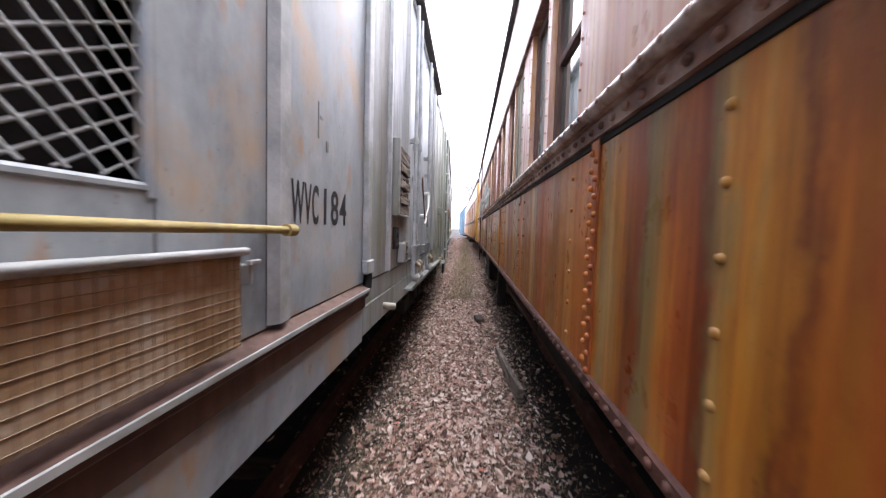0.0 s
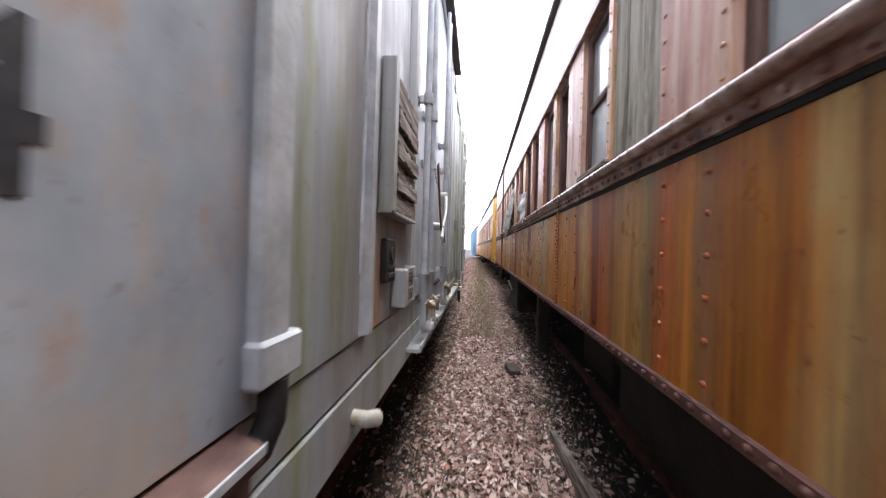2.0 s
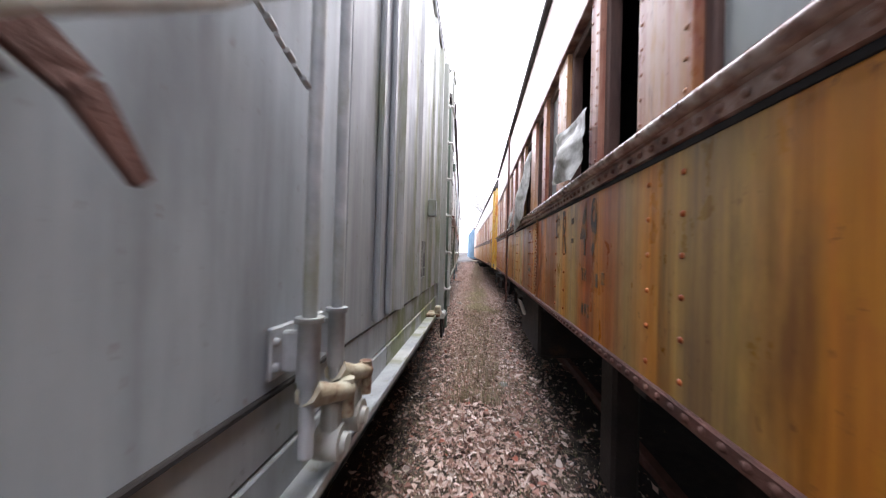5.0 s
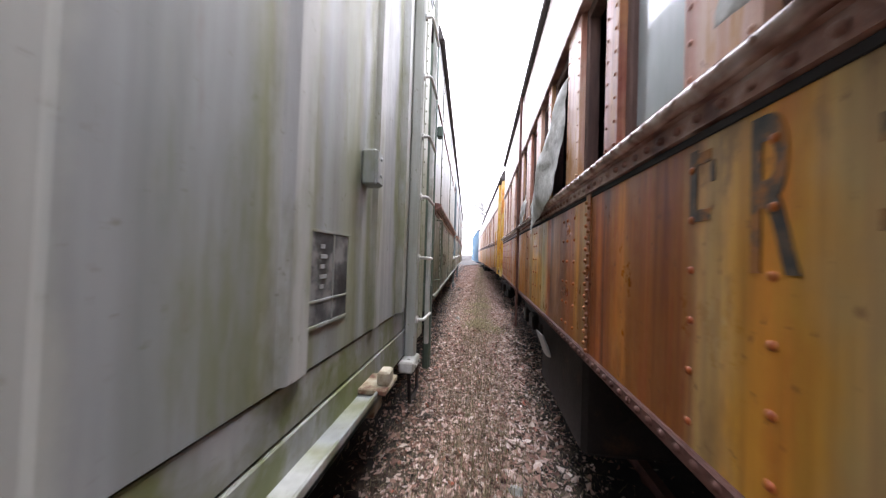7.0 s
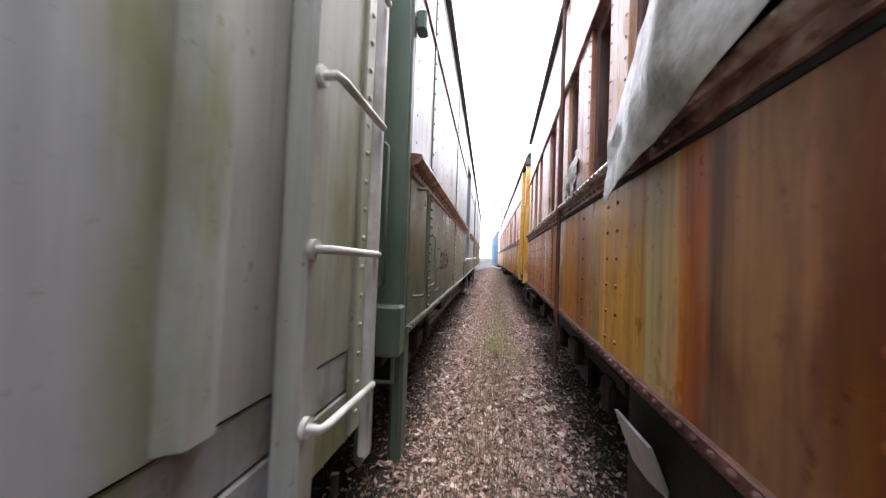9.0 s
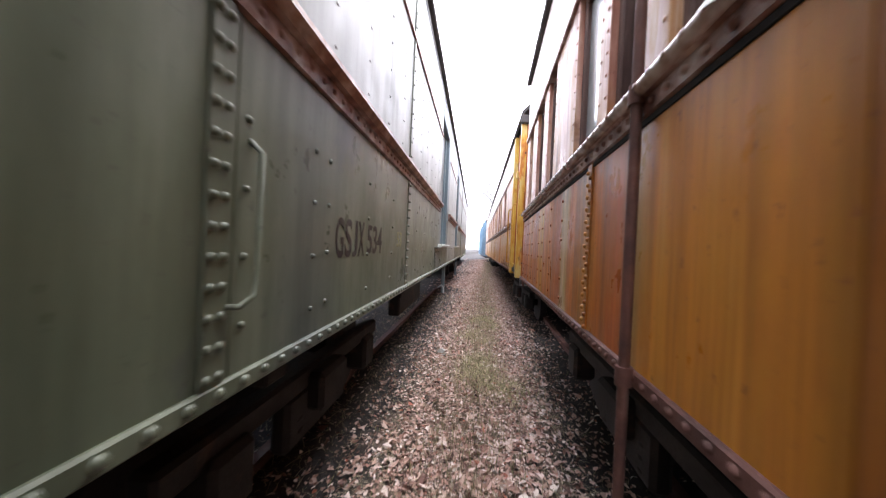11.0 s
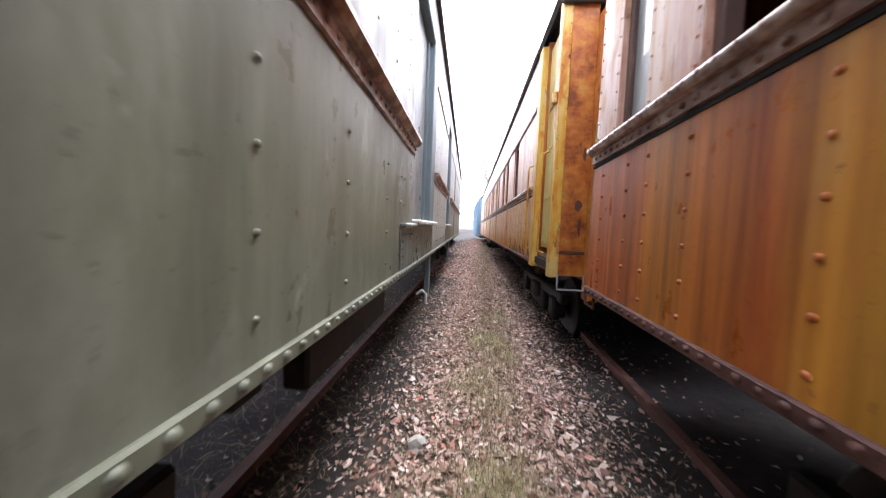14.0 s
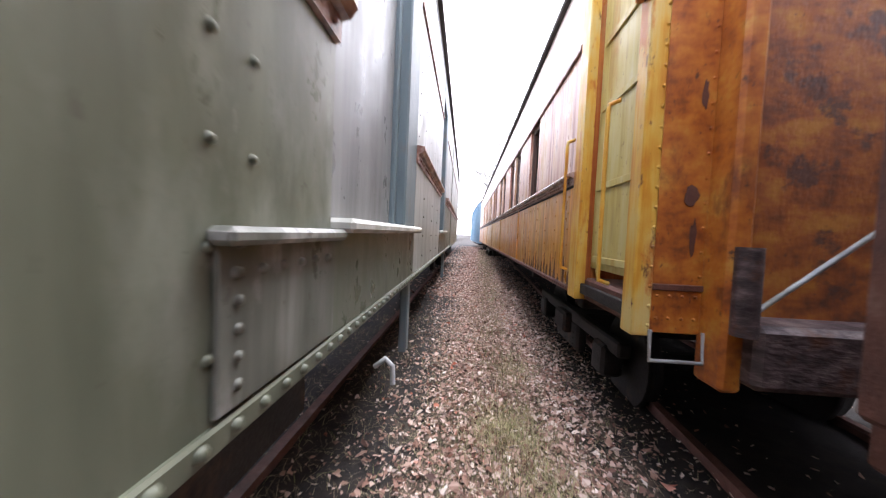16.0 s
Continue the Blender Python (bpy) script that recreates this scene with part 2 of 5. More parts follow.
BELT = mat("rusty_brown_belt", [(0.36, (0.10, 0.035, 0.026)), (0.5, (0.27, 0.135, 0.10)), (0.62, (0.45, 0.33, 0.28))], scale=(1, 1, 1), freq=7, rough=(0.2, 0.5), bump=0.2, dirt=(0.06, 0.03, 0.025), dirt_amount=0.25)
RAIL_TOP = mat("worn_glossy_belt_rail", [(0.36, (0.16, 0.07, 0.055)), (0.5, (0.34, 0.22, 0.18)), (0.64, (0.52, 0.42, 0.38))], scale=(1, 1, 1), freq=9, rough=(0.12, 0.3), bump=0.15, dirt=(0.09, 0.04, 0.03), dirt_amount=0.25, spec=0.9)
CREAM = mat("pale_letterboard_paint", [(0.3, (0.42, 0.3, 0.27)), (0.6, (0.6, 0.5, 0.46)), (0.8, (0.7, 0.62, 0.58))], scale=(1, 1, 0.2), freq=3, rough=(0.3, 0.5))
ROOF = mat("dark_roof_tar", [(0.3, (0.03, 0.026, 0.025)), (0.7, (0.08, 0.07, 0.065))], freq=3, rough=(0.6, 0.9))
GREY = streaked("grey_freight_paint", [(0.0, (0.19, 0.215, 0.24)), (0.4, (0.29, 0.33, 0.365)), (0.7, (0.35, 0.395, 0.43)), (1.0, (0.42, 0.455, 0.48))], band=(0.9, 0.5), fine=(7, 1.5), weights=(0.4, 0.2, 0.4),
                stains=[((0.46, 0.33, 0.20), (1, 2.2, 1.6), 0.50, 0.14, 0.7), ((0.42, 0.24, 0.11), (1, 7, 3.5), 0.58, 0.08, 0.6)], flecks=(0.24, 0.2, 0.16), rough=(0.3, 0.5))
GREY_RUST = streaked("rust_wept_grey_paint", [(0.0, (0.13, 0.14, 0.15)), (0.4, (0.21, 0.23, 0.245)), (0.7, (0.27, 0.29, 0.30)), (1.0, (0.34, 0.36, 0.36))], band=(2.4, 0.4), fine=(9, 1.0),
                     stains=[((0.34, 0.17, 0.06), (1, 4, 0.9), 0.53, 0.1, 0.75), ((0.09, 0.06, 0.045), (1, 5, 1.2), 0.57, 0.1, 0.7), ((0.16, 0.18, 0.07), (1, 4, 0.5), 0.6, 0.08, 0.6)], flecks=(0.2, 0.12, 0.07), rough=(0.35, 0.6))
DOOR_GREY = streaked("blue_grey_freight_paint", [(0.0, (0.25, 0.28, 0.30)), (0.4, (0.335, 0.38, 0.41)), (0.7, (0.39, 0.435, 0.46)), (1.0, (0.45, 0.49, 0.51))], band=(1.2, 0.3), fine=(9, 0.8),
                     stains=[((0.24, 0.22, 0.20), (1, 4, 0.5), 0.60, 0.12, 0.5)], flecks=(0.22, 0.2, 0.18), rough=(0.3, 0.5))
GREY_RUNS = [(0.0, (0.19, 0.20, 0.16)), (0.2, (0.235, 0.245, 0.225)), (0.45, (0.28, 0.29, 0.295)), (0.75, (0.34, 0.35, 0.355)), (1.0, (0.40, 0.41, 0.41))]
PLAIN, MOSS, DULL, CHALK = (0.262, 0.287, 0.302), (0.15, 0.17, 0.055), (0.20, 0.19, 0.175), (0.40, 0.42, 0.40)
GREY_MOSS = streaked("mossy_grey_paint", GREY_RUNS, band=(1.6, 0.12), fine=(9, 0.5), stains=[((0.15, 0.165, 0.06), (1, 4, 0.8), 0.55, 0.12, 0.6), ((0.17, 0.12, 0.08), (1, 5, 0.7), 0.64, 0.06, 0.5)], flecks=(0.15, 0.15, 0.09), rough=(0.35, 0.6), keep=0.3, tone=(0.86, 1.12),
                     along=[(1.9, PLAIN), (2.36, PLAIN), (2.43, MOSS), (2.49, PLAIN), (2.68, DULL), (3.6, CHALK), (5.6, PLAIN), (6.22, PLAIN), (6.31, MOSS), (6.37, CHALK), (6.5, CHALK), (6.56, PLAIN), (6.85, PLAIN), (6.97, MOSS), (7.04, CHALK), (7.16, CHALK), (7.24, MOSS), (7.32, PLAIN), (7.64, MOSS), (7.72, PLAIN), (7.82, MOSS), (7.92, CHALK), (8.28, PLAIN), (8.38, MOSS), (8.5, CHALK), (8.8, (0.33, 0.35, 0.28)), (9.4, (0.22, 0.24, 0.13))])
MOSS_SILL = streaked("green_stained_sill_paint", GREY_RUNS, band=(2.0, 0.6), fine=(8, 1.0), stains=[((0.13, 0.15, 0.04), (1, 2.6, 2.0), 0.44, 0.14, 0.85), ((0.10, 0.07, 0.05), (1, 5, 3), 0.6, 0.08, 0.7)], flecks=(0.12, 0.12, 0.06), rough=(0.4, 0.7))
WHITE = mat("chalky_white_paint", [(0.36, (0.33, 0.345, 0.31)), (0.62, (0.56, 0.57, 0.54))], scale=(1, 1, 0.5), freq=6, rough=(0.3, 0.6), dirt=(0.25, 0.22, 0.14), dirt_amount=0.3)
GREEN_RUNS = [(0.0, (0.055, 0.068, 0.042)), (0.35, (0.092, 0.11, 0.072)), (0.65, (0.13, 0.148, 0.10)), (1.0, (0.205, 0.225, 0.165))]
SMUDGE = ((0.055, 0.066, 0.078), (1, 1.5, 1.1), 0.58, 0.1, 0.75)
OLV, LITE = (0.098, 0.115, 0.078), (0.19, 0.21, 0.16)
GREEN_BANDS = [(9.8, OLV), (10.7, OLV), (10.95, (0.08, 0.095, 0.09)), (11.2, (0.085, 0.1, 0.085)), (11.35, (0.13, 0.15, 0.105)), (11.6, (0.11, 0.13, 0.09)), (11.95, (0.15, 0.165, 0.125)), (12.3, LITE), (12.6, (0.15, 0.165, 0.14)), (12.8, LITE), (13.6, (0.22, 0.235, 0.185)), (14.2, LITE), (14.7, (0.125, 0.14, 0.105)), (15.3, (0.13, 0.145, 0.115)), (31.0, OLV)]
GREEN = streaked("olive_green_paint", GREEN_RUNS, band=(1.1, 0.25), fine=(7, 0.7), weights=(0.36, 0.34, 0.3), stains=[((0.23, 0.25, 0.21), (1, 2.4, 0.7), 0.56, 0.18, 0.5), SMUDGE], flecks=(0.06, 0.06, 0.05), rough=(0.26, 0.48), along=GREEN_BANDS, keep=0.3, tone=(0.8, 1.16))
GREEN_PALE = streaked("chalking_olive_green_paint", GREEN_RUNS, band=(1.3, 0.3), fine=(7, 0.9), weights=(0.36, 0.34, 0.3), stains=[((0.31, 0.33, 0.29), (1, 2.6, 1.3), 0.52, 0.16, 0.6), ((0.5, 0.5, 0.48), (1, 4.5, 2.2), 0.62, 0.08, 0.6)], flecks=(0.08, 0.08, 0.06), rough=(0.26, 0.48), along=GREEN_BANDS, keep=0.2, tone=(0.8, 1.16))
WORN_GREEN = streaked("worn_pale_green_plate", [(0.0, (0.08, 0.09, 0.075)), (0.5, (0.15, 0.16, 0.14)), (1.0, (0.26, 0.27, 0.25))], band=(3.0, 0.3), fine=(12, 1.0), stains=[((0.5, 0.5, 0.5), (1, 4, 1.2), 0.52, 0.12, 0.85)], flecks=(0.1, 0.08, 0.06))
GREEN_UP = streaked("pale_grey_green_paint", [(0.0, (0.22, 0.24, 0.225)), (0.5, (0.31, 0.33, 0.315)), (1.0, (0.39, 0.41, 0.40))], band=(1.5, 0.1), fine=(10, 0.5), stains=[((0.2, 0.2, 0.16), (1, 4, 0.4), 0.58, 0.12, 0.6)], rough=(0.28, 0.5))
CAR_DOOR = streaked("dull_grey_door_paint", [(0.0, (0.10, 0.11, 0.11)), (0.5, (0.17, 0.18, 0.185)), (1.0, (0.24, 0.25, 0.255))], band=(1.6, 0.2), fine=(10, 0.6), stains=[((0.30, 0.30, 0.29), (1, 4, 0.4), 0.58, 0.12, 0.5)], rough=(0.25, 0.45))
DARK_GREEN = mat("dark_green_paint", [(0.3, (0.07, 0.105, 0.08)), (0.7, (0.135, 0.18, 0.14))], scale=(1, 1, 0.4), freq=3, rough=(0.35, 0.6))
BLUE_GREY = mat("blue_grey_door_paint", [(0.3, (0.10, 0.14, 0.16)), (0.7, (0.17, 0.22, 0.24))], scale=(1, 1, 0.2), freq=3, rough=(0.35, 0.6), dirt=(0.2, 0.17, 0.13), dirt_amount=0.25)
STEEL = mat("grimy_underframe_steel", [(0.3, (0.008, 0.007, 0.007)), (0.7, (0.026, 0.022, 0.02))], freq=4, rough=(0.6, 0.9), bump=0.3, dirt=(0.10, 0.05, 0.03), dirt_amount=0.15)
RUST = mat("rusted_steel", [(0.3, (0.05, 0.022, 0.018)), (0.6, (0.13, 0.055, 0.04)), (0.75, (0.2, 0.12, 0.09))], freq=6, rough=(0.55, 0.85), bump=0.4)
CORRODED = mat("corroded_purple_brown_steel", [(0.34, (0.025, 0.017, 0.019)), (0.5, (0.07, 0.05, 0.052)), (0.64, (0.17, 0.13, 0.125))], scale=(1, 1, 2.5), freq=7, rough=(0.4, 0.75), bump=0.7, fine=26, dirt=(0.10, 0.04, 0.02), dirt_amount=0.3, dirt_scale=(3, 3, 3))
RUST_ORANGE = streaked("orange_paint_over_rust", [(0.0, (0.18, 0.055, 0.02)), (0.3, (0.36, 0.105, 0.02)), (0.6, (0.46, 0.16, 0.026)), (1.0, (0.52, 0.26, 0.05))], band=(4, 1.8), fine=(9, 6.0), weights=(0.4, 0.25, 0.35),
                       stains=[((0.15, 0.05, 0.025), (4, 4, 2.2), 0.56, 0.1, 0.8), ((0.06, 0.03, 0.025), (8, 8, 5), 0.63, 0.05, 0.9)], flecks=(0.10, 0.04, 0.03), rough=(0.35, 0.65), grit=0.3)
END_RUST = streaked("dark_orange_rusted_sheet", [(0.0, (0.09, 0.032, 0.018)), (0.3, (0.20, 0.06, 0.018)), (0.6, (0.30, 0.095, 0.02)), (1.0, (0.40, 0.17, 0.03))], band=(3, 2.4), fine=(9, 7.0), weights=(0.45, 0.2, 0.35),
                    stains=[((0.07, 0.035, 0.03), (4, 4, 4), 0.56, 0.07, 0.85)], flecks=(0.08, 0.035, 0.03), rough=(0.4, 0.7), grit=0.4)
BROWN_CAST = mat("rust_stained_cream_casting", [(0.36, (0.13, 0.06, 0.035)), (0.46, (0.30, 0.25, 0.17)), (0.62, (0.42, 0.40, 0.31))], freq=9, rough=(0.5, 0.8), bump=0.4)
LIGHT_STEEL = mat("painted_light_steel", [(0.36, (0.29, 0.315, 0.325)), (0.62, (0.47, 0.49, 0.50))], scale=(1, 1, 1), freq=6, rough=(0.3, 0.55), dirt=(0.26, 0.27, 0.2), dirt_amount=0.3)
GREY_WOOD = mat("weathered_grey_wood", [(0.34, (0.045, 0.036, 0.03)), (0.48, (0.16, 0.13, 0.105)), (0.58, (0.25, 0.215, 0.18)), (0.7, (0.36, 0.32, 0.28))], scale=(3, 1, 11), freq=3.5, rough=(0.7, 0.95), bump=0.8, fine=9)
BROWN_WOOD = mat("brown_window_wood", [(0.3, (0.06, 0.03, 0.025)), (0.7, (0.16, 0.09, 0.07))], scale=(6, 6, 0.8), freq=3, rough=(0.5, 0.8), bump=0.4)
BOARD_WOOD = mat("grey_green_board", [(0.36, (0.10, 0.085, 0.065)), (0.48, (0.27, 0.25, 0.19)), (0.6, (0.40, 0.37, 0.29))], scale=(1, 9, 0.7), freq=3, rough=(0.6, 0.9), bump=0.5, fine=16, dirt=(0.09, 0.075, 0.05), dirt_amount=0.35, dirt_scale=(1, 3, 1.2))
TIE_WOOD = mat("old_tie_wood", [(0.3, (0.04, 0.033, 0.028)), (0.7, (0.12, 0.10, 0.085))], scale=(1, 8, 8), freq=3, rough=(0.8, 1.0), bump=0.6)
# near-black: shade of unlit hollows put into the colour; serves the seams too
DARK = mat("shade_and_seam_black", [(0.3, (0.012, 0.011, 0.012)), (0.7, (0.03, 0.026, 0.026))], rough=(0.8, 1.0))
PLACARD = mat("worn_black_placard_paint", [(0.36, (0.025, 0.028, 0.03)), (0.5, (0.07, 0.075, 0.08)), (0.62, (0.22, 0.23, 0.23))], freq=7, rough=(0.35, 0.6))
BLACK_PAINT = mat("black_stencil_paint", [(0.3, (0.012, 0.012, 0.015)), (0.7, (0.04, 0.04, 0.045))], freq=20, rough=(0.5, 0.7))
BROWN_PAINT = mat("dark_brown_stencil_paint", [(0.3, (0.012, 0.007, 0.006)), (0.7, (0.032, 0.018, 0.015))], freq=20, rough=(0.5, 0.7))
FADED_PAINT = mat("worn_dark_lettering_paint", [(0.38, (0.035, 0.033, 0.03)), (0.5, (0.09, 0.065, 0.04)), (0.58, (0.30, 0.12, 0.025))], freq=11, rough=(0.5, 0.7))
CREAM_PAINT = mat("faded_cream_stencil_paint", [(0.36, (0.17, 0.17, 0.11)), (0.48, (0.32, 0.31, 0.17)), (0.62, (0.42, 0.41, 0.25))], freq=14, rough=(0.5, 0.7))
GALV = mat("yellow_oxide_rod", [(0.3, (0.28, 0.22, 0.07)), (0.7, (0.45, 0.37, 0.15))], freq=8, rough=(0.45, 0.7), dirt=(0.15, 0.09, 0.05), dirt_amount=0.3)
TAN_MESH = mat("rust_stained_mesh_panel", [(0.34, (0.24, 0.14, 0.065)), (0.46, (0.40, 0.27, 0.15)), (0.55, (0.50, 0.41, 0.31)), (0.62, (0.50, 0.51, 0.52))], freq=4, rough=(0.5, 0.8))
MESH_WIRE = mat("stained_mesh_wire", [(0.3, (0.22, 0.14, 0.08)), (0.7, (0.42, 0.33, 0.24))], freq=5, rough=(0.5, 0.8))
CLOTH = mat("grubby_plastic_sheet", [(0.34, (0.26, 0.26, 0.23)), (0.5, (0.5, 0.5, 0.47)), (0.64, (0.68, 0.68, 0.65))], freq=6, rough=(0.3, 0.6), bump=0.7, fine=18, dirt=(0.14, 0.14, 0.10), dirt_amount=0.45, dirt_scale=(2, 2, 2))
BLUE = mat("faded_blue_paint", [(0.3, (0.14, 0.24, 0.33)), (0.7, (0.22, 0.34, 0.44))], scale=(1, 1, 0.3), rough=(0.4, 0.6))
# bark lightened to grey, with the haze before the far trees in its colour
BARK = mat("haze_greyed_bark", [(0.3, (0.19, 0.18, 0.175)), (0.7, (0.30, 0.29, 0.285))], freq=6, rough=(0.8, 1.0))
SOIL = mat("leaf_litter_soil", [(0.3, (0.025, 0.02, 0.016)), (0.45, (0.08, 0.058, 0.043)), (0.58, (0.17, 0.12, 0.09)), (0.72, (0.27, 0.20, 0.155))], freq=9, rough=(0.85, 1.0), bump=1.0, fine=70,
           dirt=(0.05, 0.05, 0.035), dirt_amount=0.35)

# sides darkened: cinders and the cars' shade in one colour; leaf mould along the middle
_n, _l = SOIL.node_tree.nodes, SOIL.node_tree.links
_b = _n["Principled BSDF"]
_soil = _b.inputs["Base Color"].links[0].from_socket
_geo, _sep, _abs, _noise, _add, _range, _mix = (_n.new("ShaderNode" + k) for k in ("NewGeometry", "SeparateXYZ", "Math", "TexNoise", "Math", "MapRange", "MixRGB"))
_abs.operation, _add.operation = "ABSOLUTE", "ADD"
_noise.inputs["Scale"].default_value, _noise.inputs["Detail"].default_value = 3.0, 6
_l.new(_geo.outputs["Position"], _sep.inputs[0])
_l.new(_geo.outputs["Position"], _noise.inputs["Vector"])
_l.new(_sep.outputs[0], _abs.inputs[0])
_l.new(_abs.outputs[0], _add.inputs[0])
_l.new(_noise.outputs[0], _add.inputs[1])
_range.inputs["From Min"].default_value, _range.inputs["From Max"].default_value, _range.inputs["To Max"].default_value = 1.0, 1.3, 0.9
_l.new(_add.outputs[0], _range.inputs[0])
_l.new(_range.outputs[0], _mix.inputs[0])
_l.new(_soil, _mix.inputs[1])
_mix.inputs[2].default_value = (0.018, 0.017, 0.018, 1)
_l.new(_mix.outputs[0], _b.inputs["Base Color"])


def glass_material(name, tint, rough):
    m = bpy.data.materials.new(name)
    m.use_nodes = True
    n, l = m.node_tree.nodes, m.node_tree.links
    b = n["Principled BSDF"]
    nz = n.new("ShaderNodeTexNoise")
    nz.inputs["Scale"].default_value, nz.inputs["Detail"].default_value = 5, 6
    rp = n.new("ShaderNodeValToRGB")
    rp.color_ramp.elements[0].color, rp.color_ramp.elements[1].color = (*[c * 0.7 for c in tint], 1), (*tint, 1)
    l.new(nz.outputs[0], rp.inputs[0])
    l.new(rp.outputs[0], b.inputs["Base Color"])
    b.inputs["Roughness"].default_value = rough
    b.inputs["Specular IOR Level"].default_value = 1.0
    b.inputs["Coat Weight"].default_value = 0.6
    return m


PANE = glass_material("dusty_window_glass", (0.10, 0.14, 0.14), 0.06)
FILM = glass_material("clouded_window_film", (0.34, 0.38, 0.38), 0.25)


def litter_material(name, stops, rough=0.7):
    m = bpy.data.materials.new(name)
    m.use_nodes = True
    n, l = m.node_tree.nodes, m.node_tree.links
    b = n["Principled BSDF"]
    geo = n.new("ShaderNodeNewGeometry")
    rp = n.new("ShaderNodeValToRGB")
    els = rp.color_ramp.elements
    while len(els) < len(stops):
        els.new(0.5)
    for e, (p, c) in zip(els, stops):
        e.position, e.color = p, (*c, 1)
    l.new(geo.outputs["Random Per Island"], rp.inputs[0])
    l.new(rp.outputs[0], b.inputs["Base Color"])
    b.inputs["Roughness"].default_value = rough
    return m


LEAVES = litter_material("dry_leaf_colours", [(0.0, (0.08, 0.045, 0.038)), (0.14, (0.24, 0.13, 0.10)), (0.36, (0.43, 0.265, 0.205)), (0.6, (0.56, 0.40, 0.335)), (0.84, (0.71, 0.58, 0.51)), (0.94, (0.80, 0.71, 0.65)), (1.0, (0.48, 0.14, 0.08))])
TUFT = litter_material("yellow_green_grass_colours", [(0.0, (0.22, 0.19, 0.10)), (0.4, (0.42, 0.37, 0.2)), (0.75, (0.56, 0.50, 0.3)), (1.0, (0.30, 0.33, 0.12))])
STRAW = litter_material("dry_grass_colours", [(0.0, (0.12, 0.10, 0.07)), (0.4, (0.32, 0.26, 0.17)), (0.75, (0.48, 0.41, 0.27)), (0.86, (0.42, 0.36, 0.22)), (1.0, (0.22, 0.26, 0.09))])
WEED = litter_material("green_weed_colours", [(0.0, (0.06, 0.10, 0.03)), (1.0, (0.16, 0.20, 0.09))])


# ---- builders ----
class Shape:
    """Collects boxes, tubes, domes and panels into one mesh."""

    def __init__(self):
        self.v, self.f, self.smooth = [], [], []

    def add(self, verts, faces, smooth=False):
        k = len(self.v)
        self.v += [tuple(p) for p in verts]
        self.f += [tuple(k + i for i in q) for q in faces]
        self.smooth += [smooth] * len(faces)
        return self

    def box(self, x0, x1, y0, y1, z0, z1, c=0.004):
        x0, x1 = min(x0, x1), max(x0, x1)
        y0, y1 = min(y0, y1), max(y0, y1)
        z0, z1 = min(z0, z1), max(z0, z1)
        c = min(c, (x1 - x0) * 0.3, (y1 - y0) * 0.3, (z1 - z0) * 0.3)
        bm = bmesh.new()
        bmesh.ops.create_cube(bm, size=1, matrix=Matrix.Translation(((x0 + x1) / 2, (y0 + y1) / 2, (z0 + z1) / 2)) @ Matrix.Diagonal((x1 - x0, y1 - y0, z1 - z0, 1)))
        if c > 0.0005:
            bmesh.ops.bevel(bm, geom=bm.edges[:], offset=c, segments=1, affect="EDGES", profile=0.7)
        bm.verts.index_update()
        self.add([p.co for p in bm.verts], [[q.index for q in g.verts] for g in bm.faces])
        bm.free()
        return self

    def prism(self, outline, y0, y1):
        """An outline in x and z, drawn out along y."""
        n = len(outline)
        vs = [(x, y0, z) for x, z in outline] + [(x, y1, z) for x, z in outline]
        fs = [(i, (i + 1) % n, n + (i + 1) % n, n + i) for i in range(n)]
        return self.add(vs, fs + [tuple(range(n - 1, -1, -1)), tuple(range(n, 2 * n))])

    def tube(self, path, r, seg=8):
        path = [Vector(p) for p in path]
        vs, fs = [], []
        for i, p in enumerate(path):
            d = (path[min(i + 1, len(path) - 1)] - path[max(i - 1, 0)]).normalized()
            a = d.orthogonal().normalized() if i == 0 else (a - d * a.dot(d)).normalized()
            b = d.cross(a)
            rr = r[i] if isinstance(r, (list, tuple)) else r
            vs += [p + rr * (math.cos(t) * a + math.sin(t) * b) for t in [2 * math.pi * k / seg for k in range(seg)]]
        for i in range(len(path) - 1):
            for k in range(seg):
                q = (k + 1) % seg
                fs.append((i * seg + k, i * seg + q, (i + 1) * seg + q, (i + 1) * seg + k))
        self.add(vs, fs, True)
        return self.add([], []).add(vs[:seg], [tuple(range(seg))]).add(vs[-seg:], [tuple(range(seg))])

    def dome(self, x, y, z, o, r=0.011, h=0.009, axis="x"):
        vs, fs = [], []
        for rr, hh in ((1.0, 0.0), (0.85, 0.6), (0.45, 0.95)):
            for k in range(7):
                t = 2 * math.pi * k / 7
                a, b, c = rr * r * math.cos(t), rr * r * math.sin(t), hh * h
                vs.append((x + o * c, y + a, z + b) if axis == "x" else (x + a, y + o * c, z + b))
        for j in range(2):
            for k in range(7):
                q = (k + 1) % 7
                fs.append((j * 7 + k, j * 7 + q, (j + 1) * 7 + q, (j + 1) * 7 + k))
        fs.append(tuple(range(14, 21)))
        return self.add(vs, fs, True)

    def mesh(self, name):
        me = bpy.data.meshes.new(name)
        me.from_pydata(self.v, [], self.f)
        me.polygons.foreach_set("use_smooth", self.smooth)
        bm = bmesh.new()
        bm.from_mesh(me)
        bmesh.ops.recalc_face_normals(bm, faces=bm.faces[:])
        bm.to_mesh(me)
        bm.free()
        return me


def part(name, shape, material, parent=None, label="", kind=""):
    ob = new(name, shape.mesh(name))
    ob.data.materials.append(material)
    if parent is not None:
        ob.parent = parent
    return tagged(ob, label, kind=kind)


def thing(name, m, label, category, group="", kind=""):
    ob = new(name)
    ob.matrix_world = m
    return tagged(ob, label, category, group, kind)


